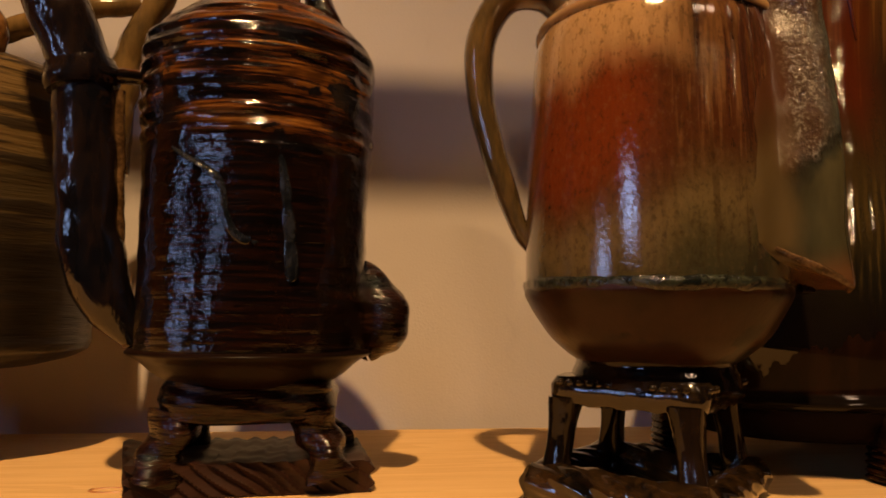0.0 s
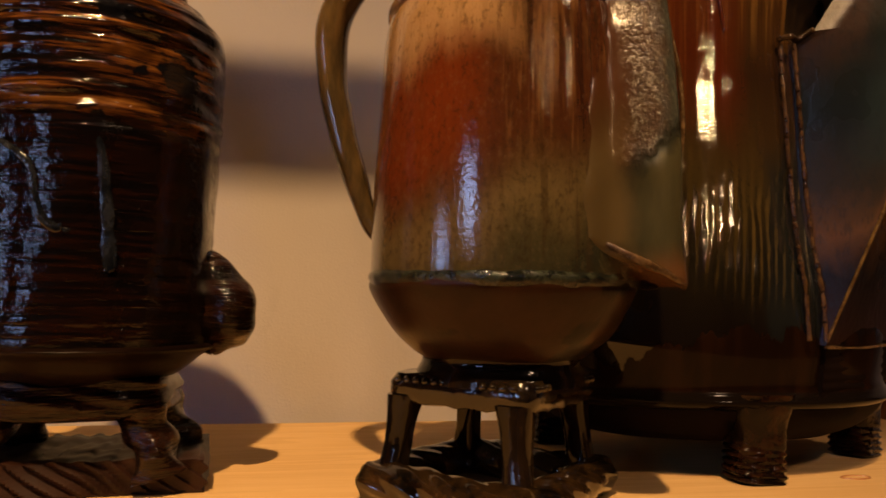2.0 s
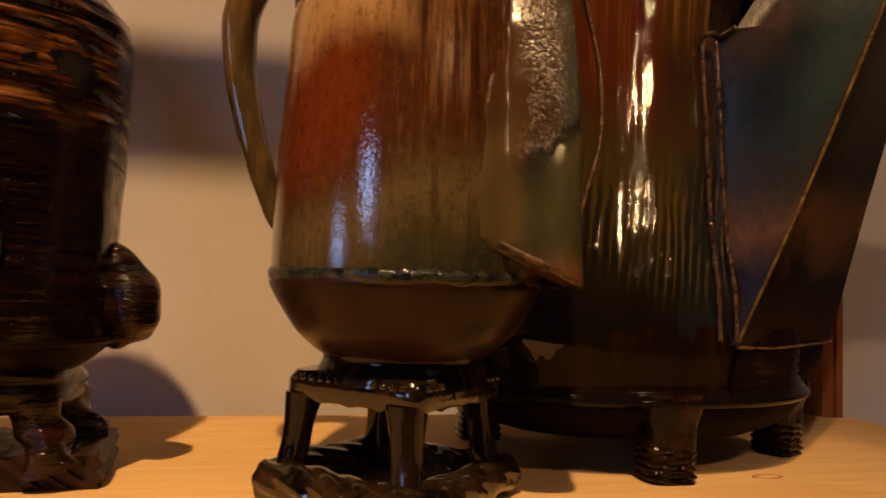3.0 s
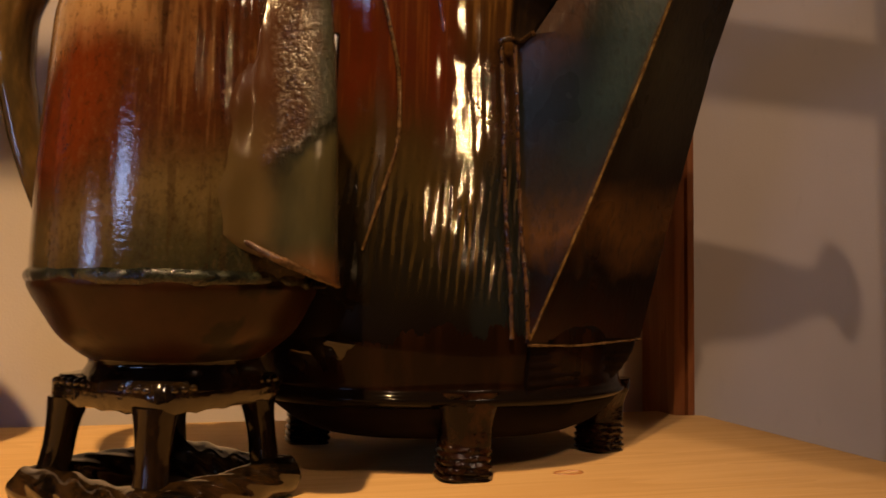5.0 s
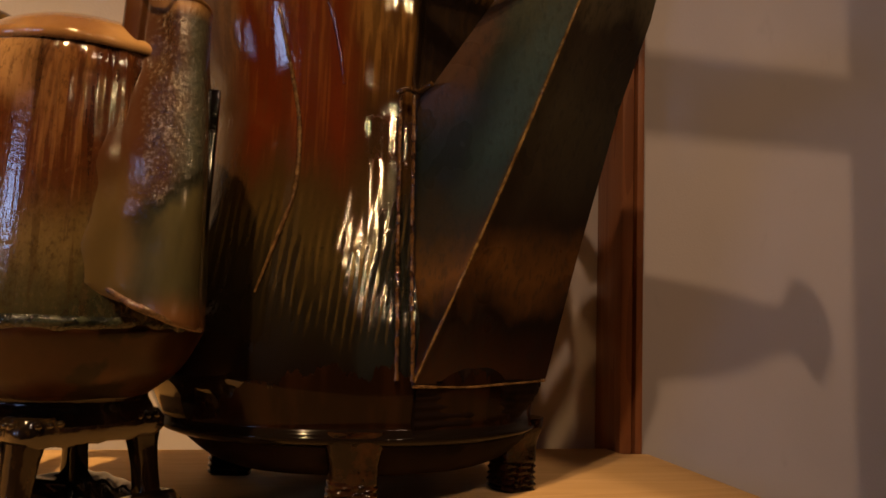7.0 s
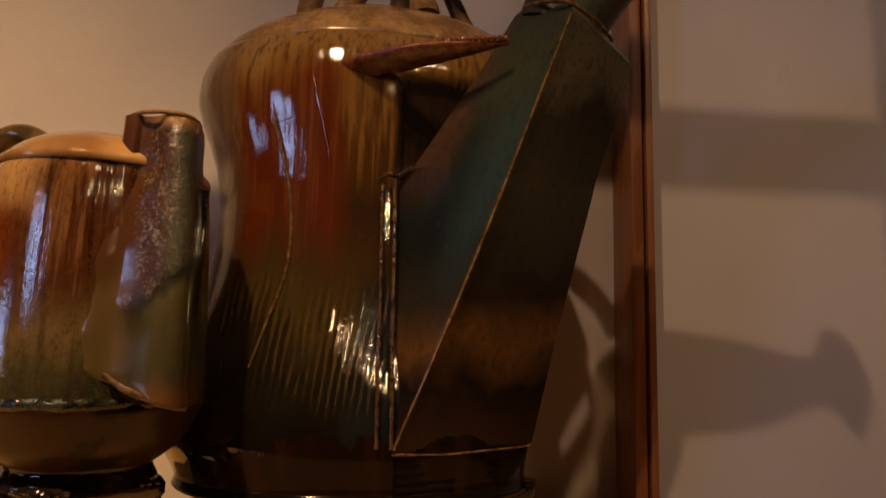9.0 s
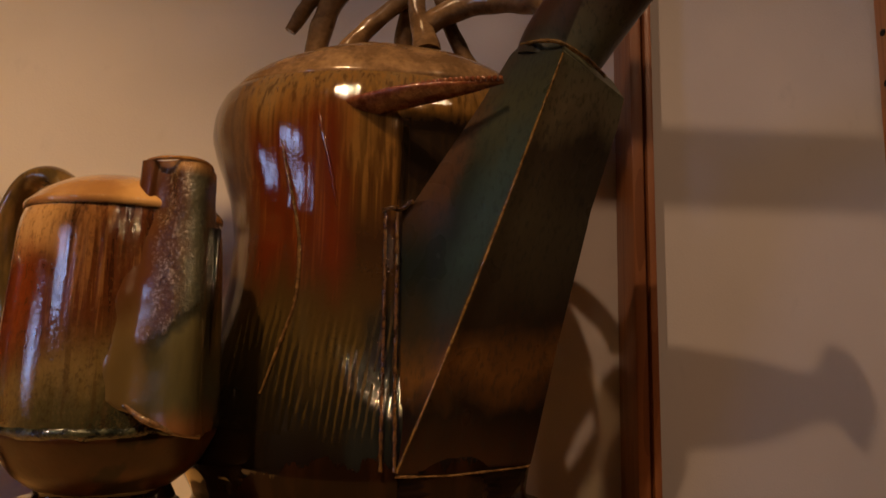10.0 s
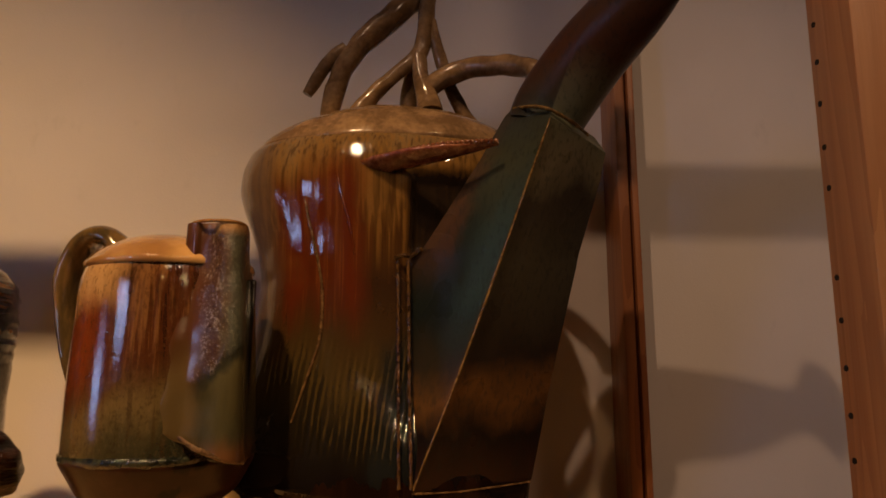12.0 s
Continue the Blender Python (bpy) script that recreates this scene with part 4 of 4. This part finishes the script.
    for q in range(29):
        z = 0.051 + 0.036 * q / 28
        t = q / 28
        d = 0.0006 * math.sin(q * 1.35) * (1 - 0.6 * t)
        xr, yr = 0.583 + 0.024 * math.sin(t * 1.57), 0.494 - 0.002 * t
        row = [Vector((0.497, 0.475, z)), Vector((0.505, 0.4535 - 0.006 * t - d, z)), Vector((0.545, 0.466 - 0.004 * t - d, z)), Vector((xr - 0.006, yr - 0.003 - d, z)), Vector((xr + d, yr + 0.004, z)), Vector((xr - 0.003 + d, 0.56, z))]
        rings.append([a.lerp(b, w / 5) for a, b in zip(row, row[1:] + row[:1]) for w in range(5)])
    part("spout_root", skin(rings), M_SHADED_CLAY, pot, "ringed dark clay spout root", 60)
    part("spout_collar", tube([(0.592, 0.446, 0.4145, 0.0013), (0.604, 0.424, 0.408, 0.0016), (0.617, 0.412, 0.401, 0.0016), (0.640, 0.424, 0.394, 0.0016), (0.657, 0.44, 0.389, 0.0014)], n=10, rough=0.6, grain=260), M_LINE, pot)
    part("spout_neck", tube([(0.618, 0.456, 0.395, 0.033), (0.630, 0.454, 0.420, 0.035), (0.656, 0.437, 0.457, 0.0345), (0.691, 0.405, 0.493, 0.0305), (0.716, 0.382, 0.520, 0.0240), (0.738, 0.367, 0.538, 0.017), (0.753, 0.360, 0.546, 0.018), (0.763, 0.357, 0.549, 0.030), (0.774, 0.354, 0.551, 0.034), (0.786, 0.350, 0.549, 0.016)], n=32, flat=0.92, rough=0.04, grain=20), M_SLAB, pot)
    # raised seams on the flank and the beaded double seam beside the spout
    # paler glaze than the body here stands for the glints along the seam
    part("seam", tube([(*on_big(x, z, 0.0007), r * 0.8) for x, z, r in ((0.397, 0.385, 0.0012), (0.407, 0.330, 0.0014), (0.4215, 0.280, 0.0016), (0.4265, 0.250, 0.0018), (0.4260, 0.210, 0.0018), (0.4170, 0.172, 0.0016), (0.408, 0.14, 0.0010))], n=10, rough=0.12, grain=90), M_HEM, pot)
    part("seam", tube([(*on_big(x, z, 0.0003), r) for x, z, r in ((0.428, 0.39, 0.0012), (0.436, 0.35, 0.0014), (0.446, 0.315, 0.0014), (0.452, 0.285, 0.001))], n=8, rough=0.3), M_EMBER, pot)
    for x0, x1 in ((0.4895, 0.4915), (0.4985, 0.5015)):
        rows = []
        for q in range(34):
            z = 0.279 - q * 0.0058
            p = on_big(x0 + (x1 - x0) * q / 33, z, 0.004 if x0 < 0.495 else 0.007)
            rows.append((*p, 0.0012 + 0.0005 * (q % 2)))
        part("beaded_seam", tube(rows, n=10, steps=3, rough=0.25, grain=140), M_BEAD, pot)
    part("seam_cap", tube([(*on_big(0.487, 0.281, 0.004), 0.0018), (*on_big(0.4935, 0.283, 0.008), 0.0020), (0.502, 0.466, 0.283, 0.0020), (0.511, 0.462, 0.289, 0.0018)], n=10, rough=0.2), M_BEAD, pot)
    # leaf tab with a stitched rim
    tab = part("lid_tab", tube([(0.449, 0.486, 0.3640, 0.003), (0.458, 0.476, 0.3648, 0.0095), (0.485, 0.456, 0.3665, 0.0125), (0.520, 0.440, 0.3690, 0.0105), (0.552, 0.430, 0.3715, 0.006), (0.575, 0.4235, 0.3740, 0.002)], n=24, flat=0.42, rough=0.12, across=(0.2, -0.9, 0.35)), M_RUST, pot, "rust leaf-shaped lid tab")
    stitch = [ball((0.450 + 0.122 * t, 0.478 - 0.058 * t ** 0.75 - 0.006 * math.sin(math.pi * t), 0.3680 + 0.0075 * t + 0.003 * math.sin(math.pi * t)), (0.0022, 0.0018, 0.0022), 8) for t in [q / 30 for q in range(31)]]
    part("stitching", join(stitch), M_RUST, tab)
    for pts in ([(0.447, 0.532, 0.436, 0.0095), (0.462, 0.534, 0.458, 0.0085), (0.482, 0.536, 0.480, 0.008), (0.503, 0.538, 0.499, 0.0085), (0.513, 0.540, 0.515, 0.0090), (0.517, 0.540, 0.545, 0.0090), (0.520, 0.540, 0.585, 0.0088), (0.520, 0.540, 0.64, 0.008)],
                [(0.520, 0.522, 0.436, 0.014), (0.517, 0.528, 0.458, 0.0105), (0.511, 0.533, 0.482, 0.0085), (0.509, 0.537, 0.503, 0.0085)],
                [(0.574, 0.548, 0.420, 0.0085), (0.556, 0.546, 0.446, 0.0075), (0.541, 0.544, 0.478, 0.007), (0.529, 0.541, 0.515, 0.0065), (0.522, 0.540, 0.545, 0.006)],
                [(0.416, 0.552, 0.432, 0.0105), (0.421, 0.552, 0.462, 0.0105), (0.430, 0.551, 0.492, 0.011), (0.452, 0.550, 0.525, 0.0125), (0.483, 0.550, 0.555, 0.0130), (0.520, 0.552, 0.590, 0.012), (0.56, 0.555, 0.61, 0.011)],
                [(0.394, 0.553, 0.466, 0.0055), (0.404, 0.552, 0.484, 0.0068), (0.417, 0.551, 0.503, 0.0075), (0.434, 0.550, 0.517, 0.0075)],
                [(0.514, 0.532, 0.462, 0.010), (0.534, 0.528, 0.477, 0.0110), (0.560, 0.520, 0.484, 0.0105), (0.592, 0.506, 0.482, 0.0105), (0.614, 0.490, 0.473, 0.0105), (0.626, 0.478, 0.458, 0.011)],
                [(0.498, 0.56, 0.436, 0.011), (0.500, 0.555, 0.470, 0.0095), (0.508, 0.545, 0.505, 0.008)]):
        part("handle_twig", tube(pts, n=18, rough=0.2, grain=55), M_TWIG, pot)


large_teapot()


# ---- the far pot ----
def far_pot():
    c = (-0.205, 0.615)
    pot = thing("far_teapot", "straw-green ringed stoneware pot standing behind the dark teapot", "teapot")
    part("body", turned(c, [(0.062, 0.110, 0.095), (0.070, 0.138, 0.098), (0.085, 0.145, 0.100), (0.160, 0.146, 0.100), (0.230, 0.144, 0.100), (0.262, 0.136, 0.096), (0.275, 0.110, 0.085), (0.280, 0.05, 0.05)], n=140, steps=8, out=lambda x, y, z: 0.003 * noise.noise((x * 6, y * 6, z * 130))), M_MOSS, pot)
    part("foot", turned(c, [(0.0, 0.034, 0.034), (0.03, 0.028, 0.028), (0.055, 0.036, 0.036), (0.066, 0.06, 0.06)], n=48), M_BARK, pot)
    part("loop", tube([(-0.150, 0.560, 0.268, 0.006), (-0.142, 0.556, 0.292, 0.006), (-0.122, 0.556, 0.302, 0.006), (-0.108, 0.558, 0.288, 0.006), (-0.112, 0.562, 0.265, 0.006)], n=14, rough=0.2), M_AMBER, pot)
    part("twig", tube([(-0.045, 0.60, 0.20, 0.012), (-0.042, 0.60, 0.25, 0.0115), (-0.036, 0.60, 0.29, 0.011), (-0.018, 0.60, 0.33, 0.010), (0.0, 0.6, 0.37, 0.01)], n=16, rough=0.2), M_STRAP, pot)
    part("twig", tube([(-0.150, 0.59, 0.275, 0.008), (-0.110, 0.59, 0.300, 0.0078), (-0.070, 0.595, 0.318, 0.0075), (-0.03, 0.60, 0.328, 0.0075)], n=16, rough=0.2), M_STRAP, pot)


far_pot()
